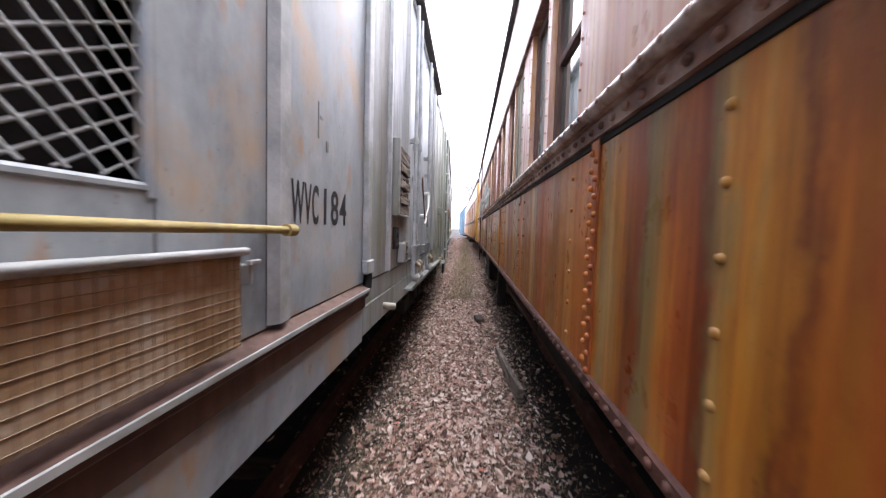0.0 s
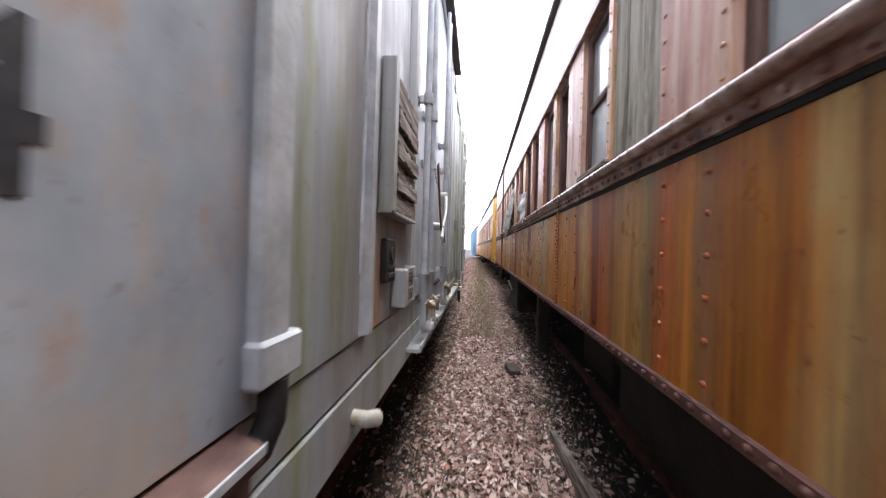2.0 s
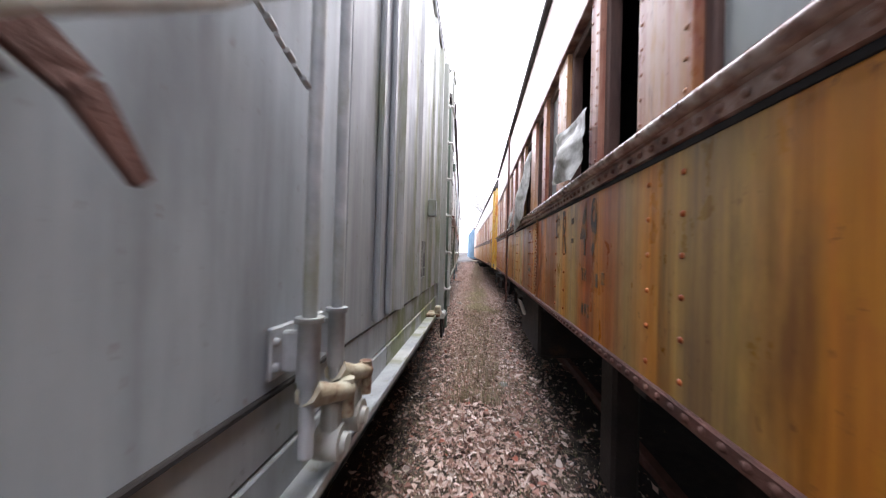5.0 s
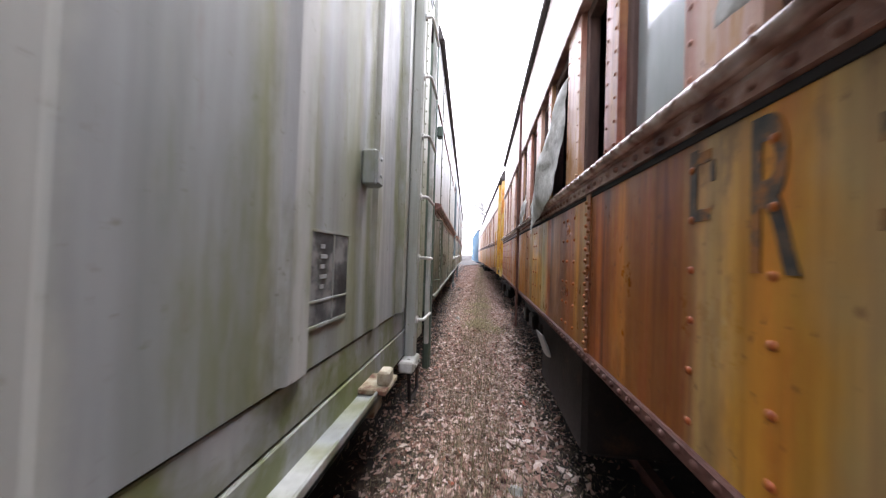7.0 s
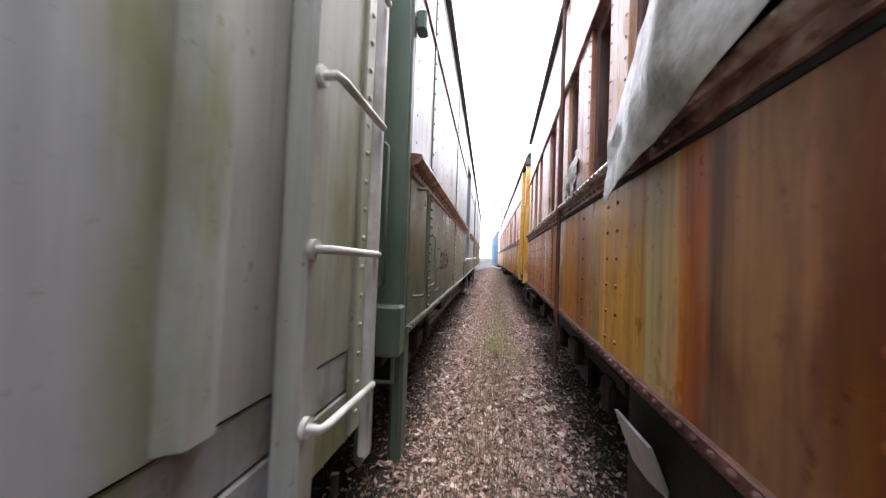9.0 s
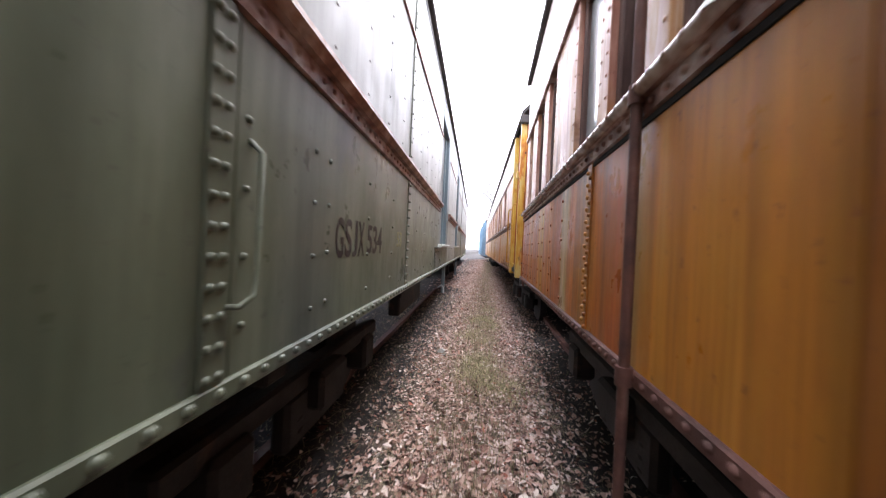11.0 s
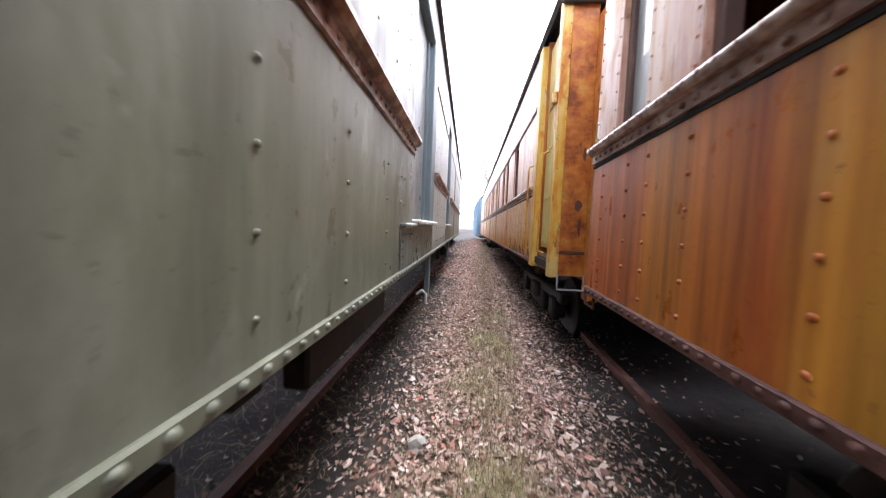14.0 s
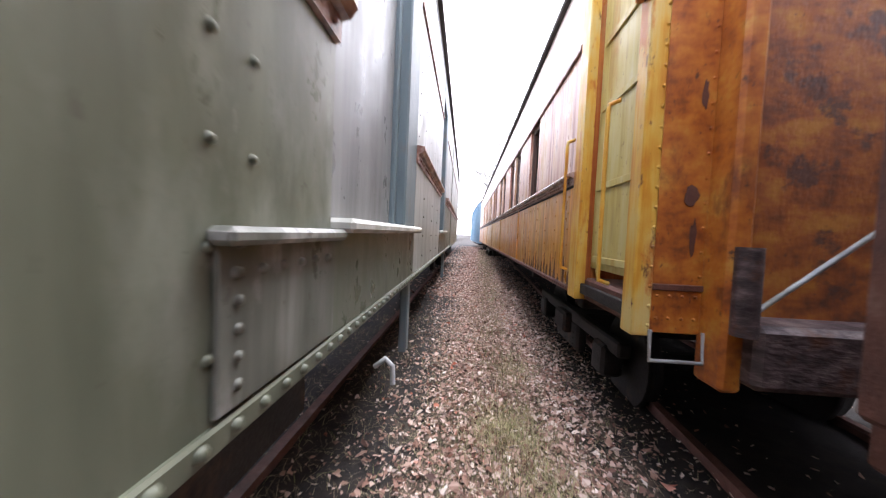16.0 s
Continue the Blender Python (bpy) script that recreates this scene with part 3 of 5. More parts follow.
def lettering(text, size, m, material, parent, label, width=1.0, depth=0.0004, spacing=1.0, height=0.0):
    cu = bpy.data.curves.new("lettering", "FONT")
    cu.body, cu.size, cu.extrude, cu.space_character = text, size, depth, spacing
    cu.offset = 0.018 * size
    tmp = bpy.data.objects.new("lettering", cu)
    me = bpy.data.meshes.new_from_object(tmp)
    bpy.data.objects.remove(tmp)
    xs = [p.co.x for p in me.vertices]
    me.transform(Matrix.Diagonal((width / (max(xs) - min(xs)), 1, 1, 1)) @ Matrix.Translation((-min(xs), 0, 0)))
    if height:
        zs = [p.co.y for p in me.vertices]
        me.transform(Matrix.Diagonal((1, height / (max(zs) - min(zs)), 1, 1)) @ Matrix.Translation((0, -min(zs), 0)))
    ob = new("lettering", me)
    me.materials.append(material)
    ob.parent = parent
    ob.matrix_local = m
    return tagged(ob, label)


def ground_height(x, y):
    s = 0.03 + 0.0125 * min(max(y, 0), 40)
    bank = 0.03 * math.exp(-((x - 0.05) / 0.5) ** 2)
    return s + bank + 0.03 * noise.noise((x * 1.7, y * 1.3, 0.3)) + 0.012 * noise.noise((x * 7, y * 7, 2.0))


# ---- ground ----
def axis_steps(lo, hi, fine_lo, fine_hi, step):
    a = [fine_hi]
    while a[-1] < hi:
        a.append(a[-1] + max(step, (a[-1] - fine_hi) * 0.35))
    b = [fine_lo]
    while b[-1] > lo:
        b.append(b[-1] - max(step, (fine_lo - b[-1]) * 0.35))
    return b[:0:-1] + [float(q) for q in np.arange(fine_lo, fine_hi, step)] + a


def unseen_bank_top(x, y):
    """Unseen bank added to block under-car light; it dies away west of the baggage car."""
    return 5.2 if x > 0 else 0.5 + 4.7 * min(max((11.0 - y) / 2.5, 0), 1)


gx, gy = axis_steps(-1500, 1500, -2.4, 2.4, 0.06), axis_steps(-1500, 1500, -1.0, 24.0, 0.08)
g = Shape()
g.v = [(x, y, ground_height(x, y) + min(max(abs(x) - 4.1, 0) * 1.5, unseen_bank_top(x, y))) for y in gy for x in gx]
nx = len(gx)
g.f = [(j * nx + i, j * nx + i + 1, (j + 1) * nx + i + 1, (j + 1) * nx + i) for j in range(len(gy) - 1) for i in range(nx - 1)]
g.smooth = [True] * len(g.f)
tagged(part("ground", g, SOIL), "brown soil with fallen leaves and cinders, under-car shade in its colour", "ground", kind="structure")

rng = random.Random(4)


def leaf_litter(n, x0, x1, y0, y1, size, lift=0.014):
    """Curled, pointed and broken leaves lying at all angles."""
    s = Shape()
    for _ in range(n):
        y = y0 + (y1 - y0) * rng.random() ** 1.15
        x = rng.gauss((x0 + x1) / 2, (x1 - x0) / 4)
        z = ground_height(x, y) + 0.004 + lift * rng.random()
        w, ln = size * rng.uniform(0.4, 1.1), size * rng.uniform(0.7, 1.7)
        up, bend, cut = rng.uniform(-0.2, 0.6) * w, rng.uniform(-0.25, 0.25) * ln, rng.uniform(0.15, 0.5)
        m = Matrix.Translation((x, y, z)) @ Euler((rng.gauss(0, 0.4), rng.gauss(0, 0.4), rng.uniform(0, 6.28))).to_matrix().to_4x4()
        vs = [(0, -ln / 2, abs(bend) * 0.6), (w * rng.uniform(0.3, 0.6), -ln * cut * 0.5, up), (w * rng.uniform(0.15, 0.5), ln * cut * 0.6, up * 0.8), (bend * 0.4, ln / 2, abs(bend)),
              (-w * rng.uniform(0.15, 0.5), ln * cut * 0.5, up * 0.9), (-w * rng.uniform(0.3, 0.6), -ln * cut * 0.4, up)]
        s.add([m @ Vector(p) for p in vs], [(0, 1, 2, 3), (0, 3, 4, 5)])
    me = bpy.data.meshes.new("fallen_leaves")
    me.from_pydata(s.v, [], s.f)
    me.materials.append(LEAVES)
    return tagged(new("fallen_leaves", me), "dry brown and tan fallen leaves on the ground", "fallen leaves", kind="stuff")


leaf_litter(60000, -0.8, 0.85, 0.4, 26, 0.019)
leaf_litter(34000, -0.82, 0.87, 0.4, 26, 0.03)
leaf_litter(13000, -0.78, 0.84, 0.4, 26, 0.056, 0.022)
leaf_litter(3500, -2.4, 2.4, 9, 24, 0.036)
leaf_litter(14000, -1.2, 1.2, 10.5, 27, 0.03)
leaf_litter(20000, -1.6, 0.9, 22, 50, 0.06)


def blades(name, n, place, height, material, label, lean=0.35):
    s = Shape()
    for _ in range(n):
        x, y = place()
        z = ground_height(x, y) - 0.01
        h, a = height * rng.uniform(0.4, 1.2), rng.uniform(0, 6.28)
        dx, dy = math.cos(a), math.sin(a)
        b = h * rng.uniform(0.1, 1.0) * lean * 2
        w = 0.0022
        s.add([(x - dy * w, y + dx * w, z), (x + dy * w, y - dx * w, z), (x + dx * b * 0.4 + dy * w * 0.7, y + dy * b * 0.4 - dx * w * 0.7, z + h * 0.6), (x + dx * b * 0.4 - dy * w * 0.7, y + dy * b * 0.4 + dx * w * 0.7, z + h * 0.6), (x + dx * b, y + dy * b, z + h)],
              [(0, 1, 2, 3), (3, 2, 4)])
    me = bpy.data.meshes.new(name)
    me.from_pydata(s.v, [], s.f)
    me.materials.append(material)
    return tagged(new(name, me), label, "grass", kind="stuff")


blades("dry_grass", 34000, lambda: (rng.gauss(0.02, 0.5), rng.uniform(0.8, 26)), 0.055, STRAW, "thin dry straw-coloured grass among the leaves", lean=1.0)
blades("dry_grass", 16000, lambda: (rng.gauss(0.0, 0.2), 8 + 32 * rng.random() ** 1.4), 0.16, STRAW, "taller dry grass along the middle of the path")
tufts = [(rng.gauss(0.05, 0.16), rng.uniform(13.5, 18.0)) for _ in range(10)] + [(0.0, 16.9), (0.08, 16.7), (-0.02, 15.3)]


def tuft_place():
    cx, cy = rng.choice(tufts)
    return cx + rng.gauss(0, 0.12), cy + rng.gauss(0, 0.2)


blades("grass_tufts", 10000, tuft_place, 0.085, TUFT, "low tufts of pale yellow-green grass", lean=0.8)
blades("straw_litter", 14000, lambda: (rng.choice((-0.62, 0.66)) + rng.gauss(0, 0.16), rng.uniform(0.6, 20)), 0.035, STRAW, "grey-tan straw and thin twigs lying along the track edges", lean=2.6)
blades("straw_litter", 6000, lambda: (rng.uniform(-2.3, -1.0), rng.uniform(10.5, 20)), 0.05, STRAW, "dry straw scattered between the rails", lean=2.2)
blades("green_weeds", 900, lambda: (rng.gauss(-0.35, 0.12), rng.uniform(14, 17.5)), 0.05, WEED, "small green weeds between the leaves", lean=1.2)


# ---- tracks ----
def track(name, m, y0, y1):
    t = thing(name, m, "old railway track with rusty rails on buried ties", "railway track", kind="structure")
    prof = [(-0.065, 0), (0.065, 0), (0.065, 0.012), (0.012, 0.03), (0.012, 0.1), (0.035, 0.115), (0.035, 0.14), (-0.035, 0.14), (-0.035, 0.115), (-0.012, 0.1), (-0.012, 0.03), (-0.065, 0.012)]
    for s in (-0.755, 0.755):
        part("rail", Shape().prism([(x + s, z) for x, z in prof], y0, y1), RUST, t, "brown rusted steel rail")
    y = y0 + 0.3
    tie = None
    while y < min(y1, 32):
        if tie is None:
            tie = Shape().box(-1.3, 1.3, -0.11, 0.11, -0.15, -0.005, 0.012).mesh("tie")
            tie.materials.append(TIE_WOOD)
        ob = new("tie", tie)
        ob.parent = t
        ob.location = (0.03 * math.sin(y * 5), y, 0)
        y += 0.56
    return t


track("track_east", pose(2.05, 0, 0.02, 0.6), -16, 45)
track("track_west", pose(-2.06, 9.8, 0.13, 0.5, 0, 1.6), -24, 40)


# ---- running gear, shared by the cars ----
def running_gear(car, o, y, zb, wheelbase=2.4, wheels=2):
    """A truck: two side frames, wheels on axles and a bolster, below the sill at height zb. o: the outward side."""
    zr, r = zb - 1.10, 0.43
    t = new("truck")
    t.parent = car
    t.location = (-o * 1.5, y, 0)
    for k in range(wheels):
        yy = (k - (wheels - 1) / 2) * (wheelbase / max(wheels - 1, 1))
        part("axle", Shape().tube([(-1.0, yy, zr + r), (1.0, yy, zr + r)], 0.075, 12), STEEL, t)
        for s in (-0.755, 0.755):
            part("wheel", Shape().tube([(s - 0.07, yy, zr + r), (s - 0.045, yy, zr + r), (s - 0.04, yy, zr + r), (s + 0.06, yy, zr + r)], [r, r + 0.02, r, r - 0.01], 28), STEEL, t)
    for s in (-1, 1):
        f = Shape()
        f.box(s * 0.93, s * 1.05, -wheelbase / 2 - 0.35, wheelbase / 2 + 0.35, zr + r + 0.1, zr + r + 0.24, 0.02)
        f.box(s * 0.93, s * 1.05, -0.45, 0.45, zr + r - 0.22, zr + r + 0.12, 0.03)
        for k in range(wheels):
            yy = (k - (wheels - 1) / 2) * (wheelbase / max(wheels - 1, 1))
            f.box(s * 0.9, s * 1.1, yy - 0.14, yy + 0.14, zr + r - 0.15, zr + r + 0.15, 0.03)
        part("side_frame", f, STEEL, t)
        for yy in (-0.3, 0, 0.3):
            c = Shape()
            c.tube([(s * 0.98 + 0.07 * math.cos(a), yy + 0.07 * math.sin(a), zr + r - 0.2 + a * 0.012) for a in [q * 0.6 for q in range(30)]], 0.014, 6)
            part("spring", c, STEEL, t)
    part("bolster", Shape().box(-1.15, 1.15, -0.22, 0.22, zr + r - 0.05, zr + r + 0.2, 0.03), STEEL, t)
    return t


def underframe(car, o, y0, y1, zb):
    part("center_sill", Shape().box(-o * 1.2, -o * 1.8, y0, y1, zb - 0.35, zb + 0.02, 0.01), STEEL, car)
    part("floor", Shape().box(-o * 0.03, -o * 2.95, y0 + 0.02, y1 - 0.02, zb + 0.02, zb + 0.1, 0.005), STEEL, car)
    y = y0 + 1.2
    while y < y1 - 1:
        part("cross_bearer", Shape().box(-o * 0.15, -o * 2.85, y - 0.07, y + 0.07, zb - 0.16, zb + 0.02, 0.01), STEEL, car)
        y += 2.3


def arch_roof(car, o, y0, y1, z_eave, rise, material=None, over=0.04, width=3.0):
    n = 14
    out = [(-o * (width / 2) + o * (width / 2 + over) * math.cos(math.pi * k / n), z_eave + rise * math.sin(math.pi * k / n)) for k in range(n + 1)]
    inn = [(-o * (width / 2) + o * (width / 2 + over - 0.04) * math.cos(math.pi * k / n), z_eave - 0.03 + (rise - 0.02) * math.sin(math.pi * k / n)) for k in range(n, -1, -1)]
    return part("roof", Shape().prism(out + inn, y0, y1), material or ROOF, car, "dark tarred arched roof")


# ---- coaches: skirt, belt, window band, letterboard, roof ----
def coach_side(car, o, y0, y1, zb, zt, openings, battens, columns, z_win, z_eave, skirt_mat, up_mat, let_mat, belt_mat, seams=()):
    """The wall at local x = 0 that faces outward o, from the sill zb to the eave, with real window openings."""
    edges = sorted({y0, y1, *seams, *[b for b in battens if y0 < b < y1]})
    zk = zt - 0.108
    for a, b in zip(edges, edges[1:]):
        part("skirt_panel", Shape().box(0, -o * 0.035, a + 0.001, b - 0.001, zb + 0.03, zk, 0.003), skirt_mat(a), car)
    for b in battens:
        s = Shape().box(o * 0.008, -o * 0.01, b - 0.035, b + 0.035, zb + 0.03, zk, 0.002)
        n = 13
        for k in range(n):
            for d in (-0.019, 0.019):
                s.dome(o * 0.008, b + d, zb + 0.06 + (zk - zb - 0.13) * (k + (0.5 if d > 0 else 0)) / (n - 1), o, 0.012, 0.012)
        part("batten", s, skirt_mat(b), car, "riveted joint strip")
    sill = Shape().box(o * 0.014, -o * 0.05, y0, y1, zb, zb + 0.05, 0.006)
    y = y0 + 0.04
    while y < y1:
        if y < 24:
            sill.dome(o * 0.014, y, zb + 0.028, o, 0.013, 0.012)
        y += 0.075
    part("side_sill", sill, RUST, car, "riveted rusty bottom sill")
    belt = Shape().prism([(o * 0.0, zk), (o * 0.014, zk + 0.004), (o * 0.016, zt - 0.055), (o * 0.03, zt - 0.05), (o * 0.045, zt - 0.035), (o * 0.05, zt - 0.018), (o * 0.042, zt - 0.003), (o * 0.02, zt), (-o * 0.035, zt), (-o * 0.035, zk)], y0, y1)
    rail = Shape().tube([(o * 0.028, y0 + 0.004, zt - 0.024), (o * 0.028, y1 - 0.004, zt - 0.024)], 0.0265, 16)
    part("belt_dark_strip", Shape().box(o * 0.005, -o * 0.01, y0 + 0.002, y1 - 0.002, zk - 0.022, zk - 0.001, 0.002), DARK, car, "near-black strip under the belt rail")
    y = y0 + 0.05
    while y < min(y1, 24):
        belt.dome(o * 0.016, y, zk + 0.028, o, 0.013, 0.013)
        rail.dome(o * 0.053, y + 0.03, zt - 0.024, o, 0.010, 0.007)
        y += 0.085
    part("belt_moulding", rail, RAIL_TOP, car, "worn shiny half-round moulding")
    part("belt_rail", belt, belt_mat, car, "rounded riveted belt rail below the windows")
    ys = [y0] + [q for w in openings for q in w[:2]] + [y1]
    for a, b in zip(ys[::2], ys[1::2]):
        if b - a > 0.01:
            s = Shape().box(-o * 0.004, -o * 0.09, a, b, zt, z_win, 0.003)
            cols = [a + 0.03, b - 0.03] if b - a > 0.12 else [(a + b) / 2]
            for c in cols:
                for k in range(10):
                    if c < 24:
                        s.dome(-o * 0.004, c, zt + 0.05 + (z_win - zt - 0.1) * k / 9, o, 0.008, 0.007)
            part("window_post", s, up_mat, car)
    riv = Shape()
    for c in columns:
        for k in range(6):
            riv.dome(0, c, zb + 0.11 + (zk - zb - 0.2) * k / 5, o, 0.011, 0.009)
    if columns:
        part("rivets", riv, skirt_mat(columns[0]), car, kind="stuff")
    part("window_top_rail", Shape().box(o * 0.02, -o * 0.06, y0, y1, z_win, z_win + 0.05, 0.006), belt_mat, car)
    part("letterboard", Shape().box(0, -o * 0.06, y0, y1, z_win + 0.05, z_eave - 0.05, 0.004), let_mat, car)
    part("gutter", Shape().box(o * 0.05, -o * 0.06, y0, y1, z_eave - 0.05, z_eave + 0.01, 0.008), ROOF, car, "dark gutter along the eave")
    for w in openings:
        a, b, how = w
        win = Shape()
        for p in ((a, a + 0.05, zt, z_win), (b - 0.05, b, zt, z_win), (a + 0.05, b - 0.05, zt, zt + 0.06), (a + 0.05, b - 0.05, z_win - 0.06, z_win)):
            win.box(-o * 0.035, -o * 0.1, p[0], p[1], p[2], p[3], 0.006)
        wf = part("window", win, BROWN_WOOD, car, "wooden window frame")
        mid = (zt + z_win) / 2
        if how == "glass":
            part("pane", Shape().box(-o * 0.06, -o * 0.066, a + 0.04, b - 0.04, zt + 0.05, z_win - 0.05, 0.001), PANE, wf, "dusty window glass")
        if how == "film":
            part("pane", Shape().box(-o * 0.06, -o * 0.066, a + 0.04, b - 0.04, zt + 0.05, z_win - 0.05, 0.001), FILM, wf, "clouded window glass")
        if how == "board":
            for k in range(3):
                w3 = (b - a - 0.02) / 3
                part("board", Shape().box(-o * 0.02, -o * 0.045, a + 0.01 + k * w3, a + 0.005 + (k + 1) * w3, zt + 0.01, z_win - 0.01, 0.004), BOARD_WOOD, wf, "weathered plank nailed over the window")
        if how in ("glass", "low"):
            part("sash_rail", Shape().box(-o * 0.04, -o * 0.09, a + 0.05, b - 0.05, mid - 0.02, mid + 0.02, 0.004), BROWN_WOOD, wf)
        if how == "low":
            part("pane", Shape().box(-o * 0.06, -o * 0.066, a + 0.04, b - 0.04, zt + 0.1, z_win - 0.05, 0.001), FILM, wf, "clouded pane")
            part("broken_sill", Shape().box(o * 0.03, -o * 0.08, a - 0.05, b - 0.02, zt + 0.005, zt + 0.05, 0.012), GREY_WOOD, wf, "split grey wooden sill")


def closed_body(car, o, y0, y1, zb, z_eave, material, depth=3.0, end_mat=None):
    """The far side and the end walls of a car, so that it is a whole body."""
    part("far_wall", Shape().box(-o * (depth - 0.06), -o * depth, y0, y1, zb, z_eave, 0.004), material, car)
    for a in (y0, y1 - 0.06):
        part("end_wall", Shape().box(-o * 0.06, -o * (depth - 0.06), a, a + 0.06, zb, z_eave, 0.004), end_mat or material, car)
    # near-black sheet and ceiling: the inside's shade is put into their colour
    part("inner_shade_sheet", Shape().box(-o * 1.3, -o * 1.34, y0 + 0.1, y1 - 0.1, zb + 0.1, z_eave - 0.1, 0.002), DARK, car, "near-black sheet, the shade inside the car put into its colour")
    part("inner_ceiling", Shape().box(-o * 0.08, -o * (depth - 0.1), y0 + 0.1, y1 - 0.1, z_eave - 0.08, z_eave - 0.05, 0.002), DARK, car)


# orange coach
coach = thing("passenger_coach", pose(0.54, 0, 0), "derelict riveted passenger coach in streaked orange-brown paint", "train car", "cars on the sidings")
OPEN = [(-4.3, -3.8, "open"), (-3.6, -3.1, "glass"), (1.50, 2.04, "glass"), (2.14, 2.64, "film"), (3.02, 3.52, "board"), (3.58, 4.04, "low"), (4.42, 4.84, "open"), (4.97, 5.40, "film"), (5.75, 6.20, "open"),
        (6.34, 6.86, "open"), (7.13, 7.60, "film"), (7.75, 8.17, "open"), (8.46, 9.02, "open"), (9.14, 9.50, "open"), (9.77, 10.16, "open"), (10.52, 10.9, "open"), (11.10, 11.42, "open"),
        (11.56, 12.02, "film"), (12.72, 13.06, "open"), (13.34, 13.78, "open"), (14.18, 14.52, "film")]
COLS = [-2.2, -0.9, 0.64, 1.49, 2.71, 2.96, 4.11, 4.35, 5.42, 5.63, 6.82, 7.07, 8.19, 8.35, 8.45, 9.57, 9.71, 10.22, 12.22, 12.65, 13.06, 13.29, 13.79, 14.1, 14.31, 14.66]


def coach_paint(y):
    return ORANGE if y < 1 else ORANGE_BROWN if y < 4.5 else OCHRE_BROWN if y < 7.9 else YELLOW_RUST if y < 10.3 else RED_ORANGE


coach_side(coach, -1, -9.0, 14.85, 1.30, 2.24, OPEN, [-5.5, -2.15, 1.235, 4.64, 7.92, 11.59], COLS, 3.22, 4.08, coach_paint, ORANGE_UP, CREAM, BELT, (10.36,))
closed_body(coach, -1, -9.0, 14.85, 1.30, 4.08, ORANGE)
arch_roof(coach, -1, -9.0, 14.85, 4.08, 0.55)
underframe(coach, -1, -9.0, 14.85, 1.30)
running_gear(coach, -1, 12.3, 1.30)
running_gear(coach, -1, -6.2, 1.30)
pipe = Shape().tube([(-0.035, 11.0, 0.85), (-0.035, 11.0, 4.02)], 0.017, 10)
for zz in (1.33, 2.2, 4.0):
    pipe.tube([(-0.035, 11.0, zz - 0.03), (-0.035, 11.0, zz + 0.03)], 0.026, 10)
part("downpipe", pipe, RUST, coach, "thin rusty vertical pipe")
# boxes added to block light and view under the coach; only the third is known
for a, b, d in ((-3.5, -1.2, 0.6), (0.2, 1.6, 0.65), (2.9, 4.7, 0.55), (5.2, 6.2, 0.7)):
    part("underfloor_box", Shape().box(d, d + 0.7, a, b, 0.42, 1.28, 0.03), STEEL, coach, "dark box below the floor that keeps the underside dark")
boxes = Shape().box(0.1, 0.9, 8.3, 9.7, 0.62, 1.26, 0.03)
part("underfloor_box", boxes, STEEL, coach, "dark battery box below the floor")
flap = Shape().add([(0.02, 9.25, 1.12), (0.02, 9.62, 1.1), (0.16, 9.6, 0.72), (0.18, 9.3, 0.74), (0.035, 9.25, 1.12), (0.035, 9.62, 1.1), (0.175, 9.6, 0.72), (0.195, 9.3, 0.74)],
                   [(0, 1, 2, 3), (4, 5, 6, 7), (0, 1, 5, 4), (1, 2, 6, 5), (2, 3, 7, 6), (3, 0, 4, 7)])
part("bent_flap", flap, LIGHT_STEEL, coach, "bent grey metal flap hanging below the sill")
hanger = Shape().box(0.15, 0.3, 6.3, 6.5, 0.45, 1.3, 0.02)
part("hanger", hanger, STEEL, coach)
part("end_step", Shape().tube([(0.02, 14.75, 1.3), (0.02, 14.75, 1.22), (0.02, 14.92, 1.22), (0.02, 14.92, 1.34)], 0.009, 8), RUST, coach, "bent steel stirrup step")
part("end_grab_rail", Shape().tube([(0.06, 14.85, 1.5), (0.06, 14.98, 1.5), (0.055, 15.0, 1.53), (0.055, 15.0, 2.45), (0.06, 14.98, 2.48), (0.06, 14.85, 2.48)], 0.014, 8), GALV, coach, "steel grab rail at the coach end")
part("vestibule", Shape().box(0.25, 2.75, 14.85, 15.35, 1.25, 3.9, 0.02), RUST, coach, "rusty brown vestibule end")
part("buffer_beam", Shape().box(0.5, 2.5, 15.35, 15.55, 1.0, 1.4, 0.02), RUST, coach)
# faded lettering on the skirt
wall_text = Matrix(((0, 0, -1, 0), (-1, 0, 0, 0), (0, 1, 0, 0), (0, 0, 0, 1)))
for text, y0, z0, size, width in (("R", 6.875, 1.80, 0.42, 0.11), ("4", 6.445, 1.79, 0.42, 0.115), ("9", 6.262, 1.79, 0.42, 0.095), ("TR", 6.41, 1.64, 0.10, 0.095)):
    lettering(text, size, Matrix.Translation((-0.0015, y0, z0)) @ wall_text, FADED_PAINT, coach, "faded dark letters on the coach side", width=width, depth=0.001)
for y0, y1, z0, z1 in ((7.05, 7.08, 1.91, 2.09), (7.0, 7.05, 1.91, 1.94), (7.0, 7.05, 2.05, 2.08), (6.985, 7.0, 2.0, 2.05), (6.60, 6.65, 1.86, 1.89), (6.60, 6.65, 1.98, 2.02), (6.37, 6.40, 1.44, 1.51), (6.32, 6.35, 1.44, 1.51), (6.27, 6.30, 1.44, 1.51), (6.14, 6.17, 1.62, 1.69), (6.05, 6.09, 1.64, 1.7)):
    part("faded_letter_bar", Shape().box(-0.002, 0.004, y0, y1, z0, z1, 0.001), FADED_PAINT, coach, "worn dark bar of old lettering")


